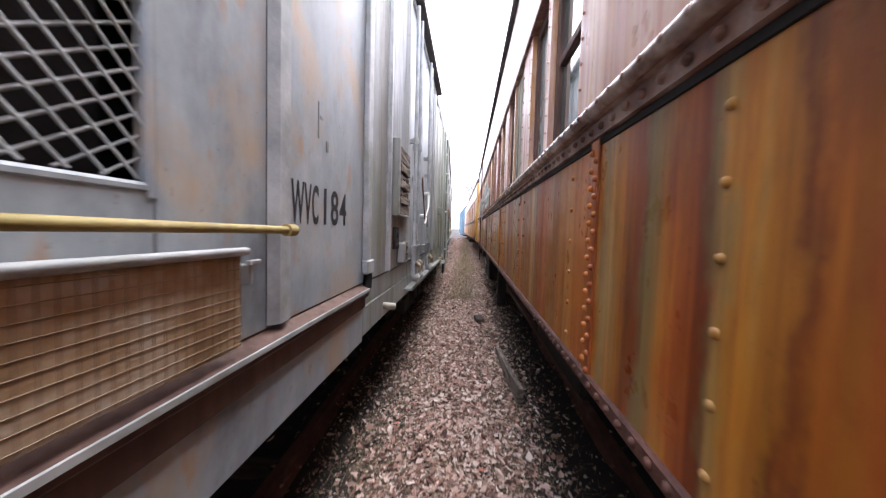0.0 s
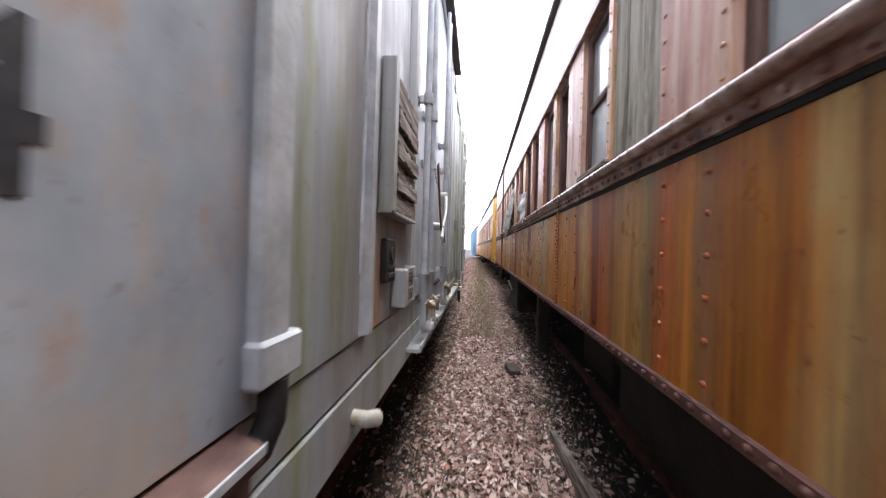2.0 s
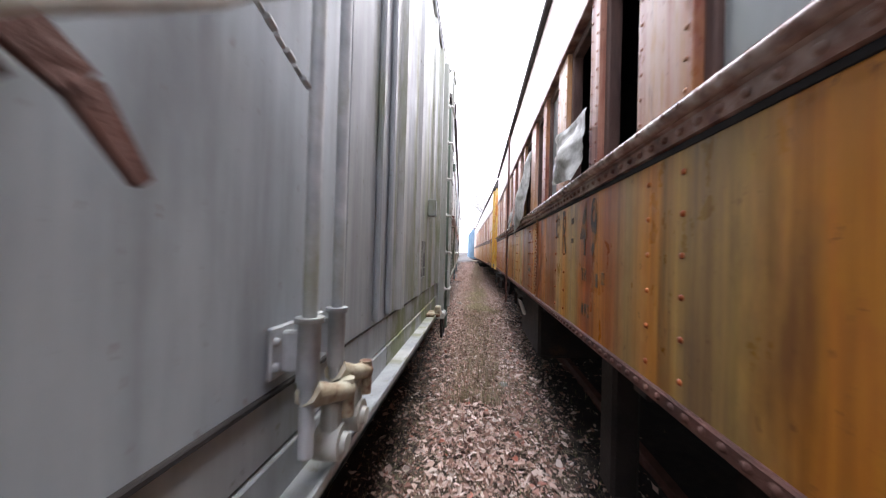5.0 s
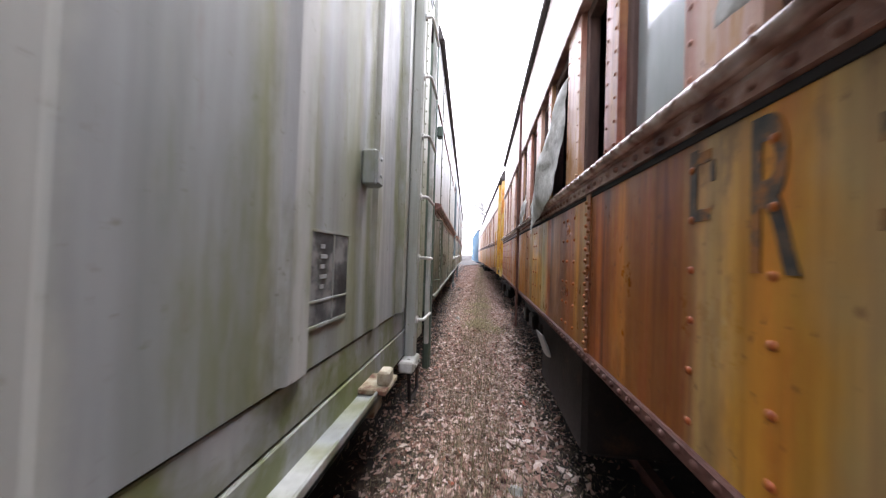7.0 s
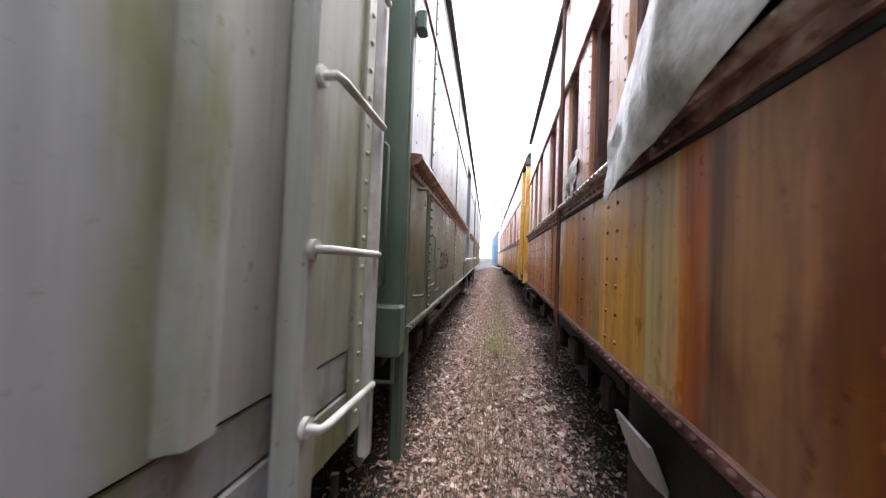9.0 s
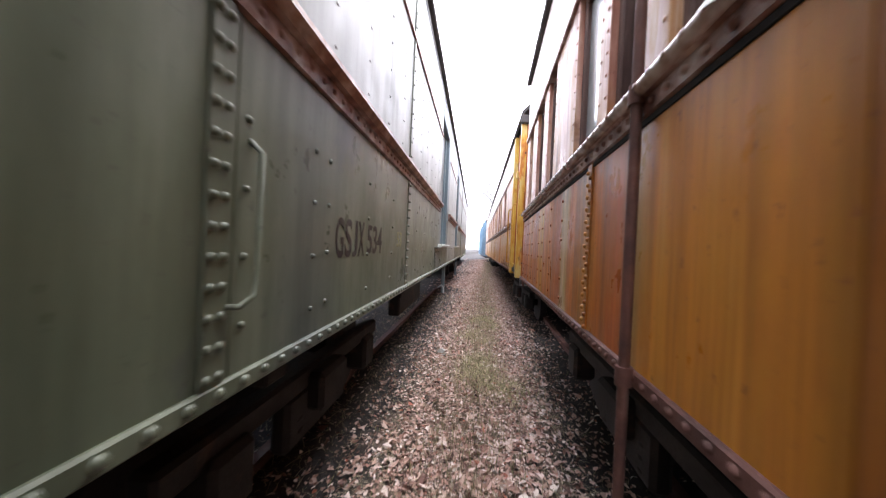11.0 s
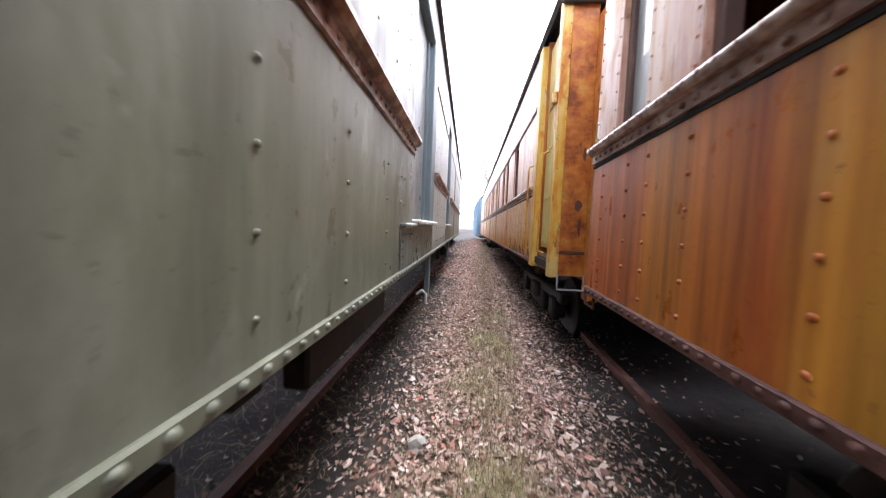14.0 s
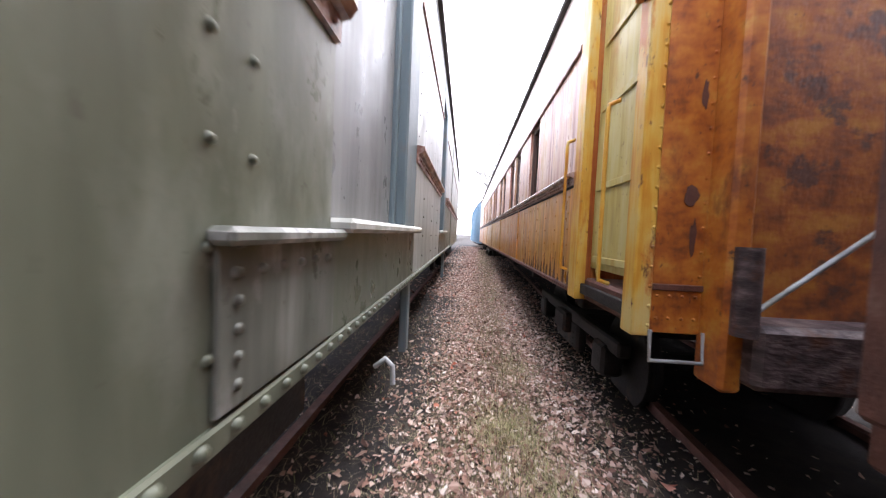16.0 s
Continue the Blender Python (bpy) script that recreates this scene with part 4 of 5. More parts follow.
def sheet(name, corners, label, sag=0.06, n=14):
    a, b, c, d = [Vector(p) for p in corners]
    s = Shape()
    for side in (0, 0.003):
        for i in range(n + 1):
            for j in range(n + 1):
                u, v = i / n, j / n
                p = (a * (1 - u) + b * u) * (1 - v) + (d * (1 - u) + c * u) * v
                w = noise.noise((u * 3.1 + a.y, v * 2.7, 0.5)) * 0.05 + 0.02 * noise.noise((u * 9 + a.y, v * 8, 1))
                s.v.append((p.x - sag * math.sin(math.pi * u) * math.sin(math.pi * v) + w + side, p.y + 0.5 * w, p.z + 0.4 * w))
    m = (n + 1) * (n + 1)
    for side in (0, 1):
        for i in range(n):
            for j in range(n):
                k = side * m + i * (n + 1) + j
                s.f.append((k, k + 1, k + n + 2, k + n + 1))
    s.smooth = [True] * len(s.f)
    return tagged(part(name, s, CLOTH), label, "plastic sheet")


sheet("plastic_sheet", [(0.435, 6.2, 2.19), (0.45, 6.86, 2.275), (0.50, 6.80, 2.62), (0.49, 6.18, 2.56)], "crumpled grey plastic sheet bulging from a coach window")
sheet("plastic_sheet", [(0.46, 8.46, 2.25), (0.455, 9.60, 2.02), (0.53, 9.22, 2.78), (0.555, 8.50, 3.02)], "torn grey plastic sheet hanging out of a coach window")
sheet("plastic_sheet", [(0.48, 10.30, 2.2), (0.475, 10.62, 2.2), (0.56, 10.62, 2.6), (0.56, 10.52, 2.6)], "torn grey plastic sheet hanging out of a coach window", sag=0.02)

# yellow coach
coach2 = thing("passenger_coach", pose(0.545, 16.2, 0, 0, 0, 2.0), "derelict riveted passenger coach in yellow and rusty orange paint", "train car", "cars on the sidings")
OPEN2 = [(y, y + 0.62, "film" if k % 3 else "open") for k, y in enumerate([2.9, 4.55, 5.4, 7.0, 7.85, 9.5, 10.35, 12.0, 12.85, 14.5, 15.35, 17.0, 17.85])]
coach_side(coach2, -1, 1.15, 24.0, 1.27, 2.30, OPEN2, [4.4, 7.7, 11.0, 14.3, 17.6], [1.3, 1.75, 2.2, 2.7, 3.2, 3.7, 5.2, 6.0, 6.9, 8.6, 9.5], 3.32, 4.1, lambda y: COACH_END, ORANGE_UP, CREAM, BELT)
closed_body(coach2, -1, 0.95, 24.0, 1.27, 4.1, ORANGE)
arch_roof(coach2, -1, -0.02, 24.0, 4.1, 0.55)
underframe(coach2, -1, 0.1, 24.0, 1.27)
running_gear(coach2, -1, 2.7, 1.27)
running_gear(coach2, -1, 20.6, 1.27)
post = Shape().box(0, 0.10, 0, 0.13, 1.22, 4.05, 0.008)
for k in range(26):
    post.dome(0.085, 0.0, 1.28 + k * 0.105, -1, 0.011, 0.009, "y")
part("corner_post", post, YELLOW, coach2, "riveted yellow corner post")
endp = Shape().box(0.10, 0.36, 0.012, 0.05, 1.24, 4.0, 0.004)
for k in range(4):
    for zz in (1.32, 1.44):
        endp.dome(0.13 + k * 0.065, 0.012, zz, -1, 0.01, 0.009, "y")
for k in range(16):
    endp.dome(0.34, 0.012, 1.55 + 0.13 * k, -1, 0.01, 0.008, "y")
part("end_panel", endp, RUST_ORANGE, coach2, "rust-stained orange end panel")
part("end_panel_rail", Shape().box(0.10, 0.36, 0.0, 0.02, 1.47, 1.505, 0.004), RUST, coach2)
part("diaphragm_post", Shape().box(0.36, 0.47, -0.16, 0.05, 1.0, 3.9, 0.02), RUST_ORANGE, coach2, "upright of the end door frame")
part("diaphragm_tube", Shape().tube([(0.42, -0.2, 1.30), (0.42, -0.2, 1.72)], 0.055, 14), CORRODED, coach2, "dark steel buffer tube")
part("end_door", Shape().box(0.47, 2.5, 0.0, 0.05, 1.35, 3.9, 0.006), END_RUST, coach2, "rusty orange sheet-metal end")
part("buffer_beam", Shape().box(0.45, 2.6, -0.25, 0.05, 1.05, 1.36, 0.03), CORRODED, coach2, "heavy corroded buffer beam")
part("coupler", Shape().box(1.35, 1.65, -0.8, 0.1, 0.85, 1.1, 0.04), RUST, coach2)
part("brace_rod", Shape().tube([(0.45, -0.22, 1.42), (0.95, -0.25, 1.85)], 0.012, 8), LIGHT_STEEL, coach2, "slanting steel rod")
part("end_step", Shape().tube([(0.09, -0.02, 1.26), (0.09, -0.03, 1.10), (0.36, -0.03, 1.10), (0.36, -0.02, 1.26)], 0.011, 8), LIGHT_STEEL, coach2, "bent steel stirrup step")
vest = Shape().box(0.10, 0.14, 0.13, 0.95, 1.5, 4.0, 0.006)
vestibule = part("vestibule_door", vest, PALE_YELLOW, coach2, "pale yellow vestibule door")
for zz in (1.55, 2.1, 2.7, 3.2):
    part("door_rail", Shape().box(0.085, 0.0995, 0.2, 0.88, zz, zz + 0.05, 0.004), PALE_YELLOW, vestibule)
part("step_well", Shape().box(0.06, 0.5, 0.13, 0.95, 1.24, 1.42, 0.02), RUST, coach2, "corroded step well")
part("door_post", Shape().box(-0.012, 0.1, 0.95, 1.15, 1.24, 4.05, 0.008), YELLOW, coach2, "yellow door post")
for yy in (0.35, 1.24):
    part("grab_rail", Shape().tube([(0.01, yy, 1.45), (-0.055, yy, 1.47), (-0.06, yy, 1.52), (-0.06, yy, 2.52), (-0.055, yy, 2.57), (0.01, yy, 2.6)], 0.014, 8), YELLOW, coach2, "yellow painted grab rail")
lamp = Shape().box(-0.05, 0.0, 0.03, 0.11, 3.02, 3.14, 0.01)
part("marker_bracket", lamp, YELLOW, coach2, "small yellow bracket")
part("end_roof_cap", Shape().box(-0.03, 2.95, -0.06, 0.02, 3.98, 4.14, 0.02), ROOF, coach2)
for k, (sx, sz, w, h) in enumerate(((0.27, 1.98, 0.07, 0.11), (0.29, 1.75, 0.035, 0.2), (0.30, 2.5, 0.03, 0.16))):
    q = random.Random(k)
    rim = [(sx + 0.5 * w * math.cos(a) * q.uniform(0.7, 1.25), sz + 0.5 * h * math.sin(a) * q.uniform(0.7, 1.25)) for a in [2 * math.pi * j / 14 for j in range(14)]]
    fy = 0.01 if sx < 0.4 else -0.002
    part("rust_patch", Shape().add([(x, fy - 0.002, z) for x, z in rim] + [(x, fy + 0.004, z) for x, z in rim], [tuple(range(14)), tuple(range(27, 13, -1))] + [(i, (i + 1) % 14, 14 + (i + 1) % 14, 14 + i) for i in range(14)]), RUST, coach2, "dark rust stain")
# rust eaten into the bottom of the side
rr = random.Random(9)
for k in range(16):
    yy, hh = 1.2 + k * 0.16 + rr.uniform(-0.03, 0.03), rr.uniform(0.06, 0.34)
    s = Shape()
    n = 7
    pts = [(yy + 0.02 * rr.uniform(-1, 1) + 0.09 * (q / n - 0.5) * (1 - abs(2 * q / n - 1) * 0.2), 1.325 + hh * (1 - abs(2 * q / n - 1)) * rr.uniform(0.6, 1)) for q in range(n + 1)]
    out = [(y, z) for y, z in pts] + [(yy + 0.06, 1.32), (yy - 0.06, 1.32)]
    m = len(out)
    s.add([(-0.004, y, z) for y, z in out] + [(0.004, y, z) for y, z in out], [tuple(range(m)), tuple(range(2 * m - 1, m - 1, -1))] + [(i, (i + 1) % m, m + (i + 1) % m, m + i) for i in range(m)])
    part("rust_patch", s, RUST, coach2, "peeling dark rust patch")

# blue car far ahead
blue = thing("freight_car", pose(-0.45, 41.5, 0, 0, 0, 3.4), "faded blue freight car far down the line", "train car", "cars on the sidings")
part("side_wall", Shape().box(0, 0.06, 0, 15, 1.1, 4.3, 0.01), BLUE, blue)
for k in range(16):
    part("rib", Shape().box(-0.05, 0.0, k * 0.98 + 0.05, k * 0.98 + 0.15, 1.15, 4.25, 0.01), BLUE, blue)
closed_body(blue, -1, 0, 15, 1.1, 4.3, BLUE)
arch_roof(blue, -1, 0, 15, 4.3, 0.3)
underframe(blue, -1, 0, 15, 1.1)
running_gear(blue, -1, 2.0, 1.1, 1.7)

# ---- grey insulated box car ----
B0 = 2.0
box_car = thing("box_car", pose(-0.56, B0, 0, -0.6), "grey insulated box car with rust stains and moss", "train car", "cars on the sidings")


def bc(y):
    return y - B0


ZF, ZE = 1.46, 4.35
panels = [(-6.0, -0.45, GREY), (0.72, 1.14, GREY), (1.27, 2.24, GREY), (2.24, 2.98, GREY_MOSS), (2.98, 3.62, GREY_RUST), (3.76, 5.55, DOOR_GREY), (5.55, 6.36, GREY_MOSS), (6.36, 7.93, GREY_MOSS), (7.93, 9.45, GREY_MOSS)]
for a, b, m in panels:
    part("wall_panel", Shape().box(0, -0.05, bc(a) + 0.002, bc(b) - 0.002, ZF, ZE, 0.004), m, box_car)
# machinery grille
part("wall_panel", Shape().box(0, -0.05, bc(-0.45), bc(0.72), ZF, 1.88, 0.004), GREY, box_car)
part("wall_panel", Shape().box(0, -0.05, bc(-0.45), bc(0.72), 3.0, ZE, 0.004), GREY, box_car)
# sheet behind the wires, the hollow's shade put into its colour
part("grille_shade_sheet", Shape().box(-0.16, -0.18, bc(-0.5), bc(0.75), 1.8, 3.1, 0.002), DARK, box_car, "near-black sheet behind the grille, shade put into its colour")
gr = Shape()
lo, hi, z_low, z_top = bc(-0.45), bc(0.705), 1.90, 3.0
for slope, gap, off in ((0.6, 0.046, 0.0), (-0.98, 0.062, 0.008)):
    for k in range(-30, 60):
        z0 = z_low + gap * k
        ends = sorted(q for q in (0.0, 1.0, (z_low - z0) / (slope * (hi - lo)), (z_top - z0) / (slope * (hi - lo))))[1:3]
        mid = z0 + slope * (hi - lo) * sum(ends) / 2
        if z_low < mid < z_top and ends[1] - ends[0] > 0.01:
            gr.tube([(-0.014 + off, lo + (hi - lo) * q, z0 + slope * (hi - lo) * q) for q in ends], 0.0034, 5)
part("grille", gr, LIGHT_STEEL, box_car, "diamond wire grille over a dark opening", kind="stuff")
fr = Shape().box(0.006, -0.03, bc(0.70), bc(0.722), 1.86, 3.02, 0.004).box(0.004, -0.03, bc(-0.47), bc(0.722), 1.872, 1.895, 0.008)
part("grille_frame", fr, GREY, box_car)
part("hand_rail", Shape().tube([(0.095, bc(-3.2), 1.83), (0.095, bc(1.13), 1.80)], 0.012, 10).tube([(0.09, bc(1.12), 1.80), (0.0, bc(1.12), 1.80)], 0.013, 8).tube([(0.095, bc(1.09), 1.80), (0.095, bc(1.14), 1.80)], 0.02, 10), GALV, box_car, "long yellowish hand rail")
mp = Shape().box(0.05, 0.042, bc(-3.0), bc(0.93), 1.47, 1.735, 0.003)
part("mesh_panel", mp, TAN_MESH, box_car, "rust-stained wire mesh panel")
mw = Shape()
for k in range(70):
    y = 0.93 - 0.027 * k
    mw.box(0.0518, 0.05, bc(y), bc(y + 0.003), 1.47, 1.735, 0.001)
for k in range(10):
    mw.box(0.0522, 0.05, bc(-1.0), bc(0.93), 1.48 + 0.026 * k, 1.482 + 0.026 * k, 0.001)
part("wire_lattice", mw, MESH_WIRE, box_car, kind="stuff")
part("mesh_rim", Shape().tube([(0.055, bc(-3.0), 1.74), (0.055, bc(0.95), 1.738)], 0.012, 8), LIGHT_STEEL, box_car, "bright steel rim")
part("mesh_latch", Shape().box(0.06, 0.0, bc(0.955), bc(0.975), 1.64, 1.70, 0.004).box(0.07, 0.05, bc(0.95), bc(1.0), 1.70, 1.712, 0.003), LIGHT_STEEL, box_car)
# posts and the folded sill
for a, b, d in ((1.14, 1.27, 0.03), (2.83, 2.94, 0.03), (3.62, 3.76, 0.03), (6.36, 6.5, 0.035), (7.03, 7.2, 0.026), (7.84, 7.99, 0.022), (8.40, 8.53, 0.04)):
    post = Shape()
    y0, y1 = bc(a), bc(b)
    post.add([(0, y0, ZF + 0.01), (d, y0 + 0.03, ZF + 0.01), (d, y1 - 0.03, ZF + 0.01), (0, y1, ZF + 0.01), (0, y0, ZE - 0.05), (d, y0 + 0.03, ZE - 0.05), (d, y1 - 0.03, ZE - 0.05), (0, y1, ZE - 0.05)],
             [(0, 1, 5, 4), (1, 2, 6, 5), (2, 3, 7, 6), (3, 0, 4, 7), (0, 1, 2, 3), (4, 5, 6, 7)])
    part("side_post", post, LIGHT_STEEL if a < 2.9 else GREY_MOSS, box_car, "pressed steel side post")
part("square_tube", Shape().box(0.035, 0.0, bc(2.20), bc(2.30), 1.55, ZE - 0.05, 0.006), LIGHT_STEEL, box_car, "square drain tube")
part("tube_box", Shape().box(0.045, 0.0, bc(2.19), bc(2.34), 1.52, 1.61, 0.008), LIGHT_STEEL, box_car)
part("tube_elbow", Shape().tube([(0.02, bc(2.27), 1.52), (0.02, bc(2.265), 1.44), (0.01, bc(2.24), 1.39), (-0.02, bc(2.2), 1.36)], 0.03, 10), STEEL, box_car)
part("thin_conduit", Shape().tube([(0.018, bc(2.235), 1.7), (0.018, bc(2.235), 4.2)], 0.007, 6).tube([(0.02, bc(2.78), 1.7), (0.02, bc(2.78), 4.2)], 0.007, 6), LIGHT_STEEL, box_car)
ledge = Shape().prism([(-0.02, ZF), (0.055, ZF - 0.03), (0.055, ZF - 0.06), (0.03, ZF - 0.08), (0.03, ZF - 0.15), (-0.06, ZF - 0.15), (-0.06, ZF)], bc(-6.0), bc(2.19))
part("sill_plate", Shape().box(0.012, -0.05, bc(-6), bc(2.19), ZF - 0.38, ZF - 0.152, 0.004), GREY, box_car, "pale lower sill plate")
part("sill_channel", ledge, BROWN_WOOD, box_car, "rusty folded sill channel")
part("sill_lip", Shape().box(0.061, 0.055, bc(-6), bc(2.19), ZF - 0.045, ZF - 0.025, 0.003), LIGHT_STEEL, box_car, "worn pale sill edge")
for k, (a, b, dz) in enumerate(((1.97, 3.5, 0.0), (3.5, 6.2, 0.0), (6.2, 9.45, 0.0))):
    part("sill_strip", Shape().box(-0.006, -0.05, bc(a), bc(b), ZF - 0.16, ZF - 0.008, 0.004), MOSS_SILL if a > 6 else GREY_MOSS, box_car)
    part("sill_plate", Shape().box(0.002, -0.05, bc(a), bc(b), ZF - 0.36, ZF - 0.168, 0.004), MOSS_SILL if a > 6 else GREY_MOSS, box_car)
part("door_track", Shape().box(0.10, 0.0, bc(3.7), bc(8.0), ZF - 0.30, ZF - 0.275, 0.004).box(0.10, 0.088, bc(3.7), bc(8.0), ZF - 0.30, ZF - 0.25, 0.003), GREY_MOSS, box_car, "lower door track ledge")
part("drain_stub", Shape().tube([(-0.02, bc(2.80), ZF - 0.27), (0.05, bc(2.80), ZF - 0.275), (0.08, bc(2.84), ZF - 0.285)], 0.03, 10), WHITE, box_car, "white pipe stub")
# routing boards
def ragged_board(y0, y1, z0, z1, x0, x1, seed, bite=0.013):
    """A split board with torn long edges."""
    r = random.Random(seed)
    m = 14
    top = [(y0 + (y1 - y0) * k / m, z1 - bite * r.random() ** 2 * (1.6 if 3 < k < 11 else 0.5)) for k in range(m + 1)]
    low = [(y0 + (y1 - y0) * k / m, z0 + bite * r.random() ** 2 * (1.6 if 2 < k < 12 else 0.5)) for k in range(m + 1)]
    rim = low + top[::-1]
    c = len(rim)
    s = Shape().add([(x0, bc(y), z) for y, z in rim] + [(x1, bc(y), z) for y, z in rim], [tuple(range(c)), tuple(range(2 * c - 1, c - 1, -1))] + [(k, (k + 1) % c, c + (k + 1) % c, c + k) for k in range(c)])
    return s


# near-black backing paints the shade seen between the split boards
part("board_backing", Shape().box(0.032, 0.0, bc(3.10), bc(3.60), 1.97, 2.58, 0.004), DARK, box_car, "near-black backing, the shade between the boards put into its colour")
for k, (z0, z1, tilt) in enumerate(((1.965, 2.055, 0.0), (2.058, 2.135, 0.012), (2.142, 2.19, -0.006), (2.205, 2.28, 0.014), (2.29, 2.335, -0.004), (2.35, 2.43, 0.01), (2.44, 2.57, 0.004))):
    part("routing_board", ragged_board(3.10 + 0.01 * (k % 3), 3.60 - 0.012 * (k % 2), z0, z1, 0.03, 0.056 + tilt, k + 2), GREY_WOOD, box_car, "split weathered grey board")
part("board_frame", Shape().box(0.065, 0.0, bc(3.03), bc(3.10), 1.95, 2.62, 0.006).box(0.062, 0.0, bc(3.03), bc(3.61), 1.945, 1.962, 0.003), GREY_MOSS, box_car)
part("vent_plate", Shape().box(0.03, 0.0, bc(3.09), bc(3.25), 1.64, 1.84, 0.006).box(0.036, 0.0, bc(3.11), bc(3.23), 1.66, 1.685, 0.003).box(0.036, 0.0, bc(3.11), bc(3.23), 1.70, 1.722, 0.003), STEEL, box_car, "dark cast vent plate")
part("vent_hood", Shape().tube([(0.03, bc(3.17), 1.77), (0.042, bc(3.17), 1.77)], 0.032, 14), STEEL, box_car)
for k in range(5):
    part("small_board", Shape().box(0.052 + 0.004 * (k % 2), 0.03, bc(3.36), bc(3.61), 1.515 + k * 0.036, 1.547 + k * 0.036, 0.004), GREY_WOOD, box_car)
part("small_board_bracket", Shape().box(0.075, 0.0, bc(3.29), bc(3.37), 1.50, 1.695, 0.01), GREY_MOSS, box_car, "pale steel card holder")
part("small_board_rim", Shape().box(0.066, 0.0, bc(3.6), bc(3.612), 1.5, 1.7, 0.003), GREY_MOSS, box_car)
# plug door gear
for y, big in ((3.87, 0.021), (4.14, 0.021), (5.13, 0.019), (5.30, 0.017)):
    part("lock_rod", Shape().tube([(0.075, bc(y), 1.30), (0.075, bc(y), 4.25)], big, 12), LIGHT_STEEL, box_car, "vertical pale steel lock rod")
    for zz in {4.14: (2.43, 2.79), 5.13: (2.87,), 5.30: (2.65,)}.get(y, (2.80,)):
        br = Shape().tube([(0.075, bc(y), zz - 0.035), (0.075, bc(y), zz + 0.035)], big * 1.5, 12).box(0.075, 0.0, bc(y) - 0.012, bc(y) + 0.012, zz - 0.025, zz + 0.025, 0.004)
        br.box(0.014, 0.0, bc(y) - 0.05, bc(y) + 0.05, zz - 0.028, zz + 0.028, 0.005)
        br.dome(0.014, bc(y) - 0.038, zz, 1, 0.010, 0.010).dome(0.014, bc(y) + 0.038, zz, 1, 0.010, 0.010)
        part("rod_bracket", br, LIGHT_STEEL, box_car, "bolted rod bracket")
    bearing = Shape().tube([(0.075, bc(y), 1.645), (0.075, bc(y), 1.632), (0.075, bc(y), 1.628), (0.075, bc(y), 1.49), (0.075, bc(y), 1.47)], [big * 1.9, big * 1.95, big * 1.45, big * 1.5, big * 1.2], 14)
    bearing.box(0.075, 0.0, bc(y) - 0.014, bc(y) + 0.014, 1.51, 1.61, 0.005).box(0.014, 0.0, bc(y) - 0.06, bc(y) + 0.045, 1.50, 1.625, 0.006).dome(0.014, bc(y) - 0.045, 1.59, 1, 0.012, 0.014).dome(0.014, bc(y) - 0.045, 1.53, 1, 0.012, 0.014)
    part("rod_bearing", bearing, LIGHT_STEEL, box_car, "pale cast rod bearing")
    crank = Shape().tube([(0.075, bc(y), 1.46), (0.08, bc(y) + 0.02, 1.445), (0.10, bc(y) + 0.10, 1.42), (0.115, bc(y) + 0.17, 1.405)], [0.036, 0.034, 0.026, 0.03], 8)
    crank.tube([(0.115, bc(y) + 0.165, 1.44), (0.115, bc(y) + 0.165, 1.33)], 0.022, 10)
    part("crank_arm", crank, BROWN_CAST, box_car, "rust-stained cast crank arm")
    roller = Shape().tube([(0.05, bc(y) + 0.13, 1.27), (0.12, bc(y) + 0.13, 1.27)], 0.05, 16).tube([(0.12, bc(y) + 0.13, 1.27), (0.135, bc(y) + 0.13, 1.27)], [0.03, 0.026], 12)
    roller.box(0.11, 0.06, bc(y) + 0.10, bc(y) + 0.16, 1.28, 1.40, 0.012)
    part("door_roller", roller, WHITE, box_car, "pale door roller in its hanger")


def strap(path, widths, thick, x_off):
    """A flat bar in the plane of the wall that tapers along its path of y and z."""
    s = Shape()
    for (a, wa), (b, wb) in zip(zip(path, widths), zip(path[1:], widths[1:])):
        d = Vector((b[0] - a[0], b[1] - a[1])).normalized()
        nrm = Vector((-d.y, d.x))
        c = [(a[0] + nrm.x * wa, a[1] + nrm.y * wa), (b[0] + nrm.x * wb, b[1] + nrm.y * wb), (b[0] - nrm.x * wb, b[1] - nrm.y * wb), (a[0] - nrm.x * wa, a[1] - nrm.y * wa)]
        s.add([(x_off, bc(y), z) for y, z in c] + [(x_off + thick, bc(y), z) for y, z in c], [(0, 1, 2, 3), (7, 6, 5, 4), (0, 1, 5, 4), (1, 2, 6, 5), (2, 3, 7, 6), (3, 0, 4, 7)])
    return s


part("door_lever", strap([(4.15, 2.44), (4.22, 2.32), (4.40, 2.06), (4.52, 1.93)], [0.03, 0.027, 0.02, 0.013], 0.012, 0.112), RUST, box_car, "dark flat operating lever")
gear = strap([(4.42, 2.01), (4.50, 2.035), (4.60, 2.0)], [0.055, 0.062, 0.045], 0.022, 0.0)
gear.tube([(0.0, bc(4.51), 2.0), (0.10, bc(4.51), 2.0), (0.112, bc(4.51), 2.0)], [0.036, 0.033, 0.024], 14)
for by, bz in ((4.45, 2.04), (4.57, 2.03), (4.46, 1.97), (4.57, 1.97)):
    gear.dome(0.022, bc(by), bz, 1, 0.011, 0.011)
part("door_gear", gear, LIGHT_STEEL, box_car, "bolted door gear casting with hub")
part("gear_handle", Shape().tube([(0.125, bc(4.56), 2.02), (0.128, bc(4.50), 1.975), (0.13, bc(4.41), 1.90)], [0.013, 0.015, 0.017], 8), WHITE, box_car, "short pale handle")
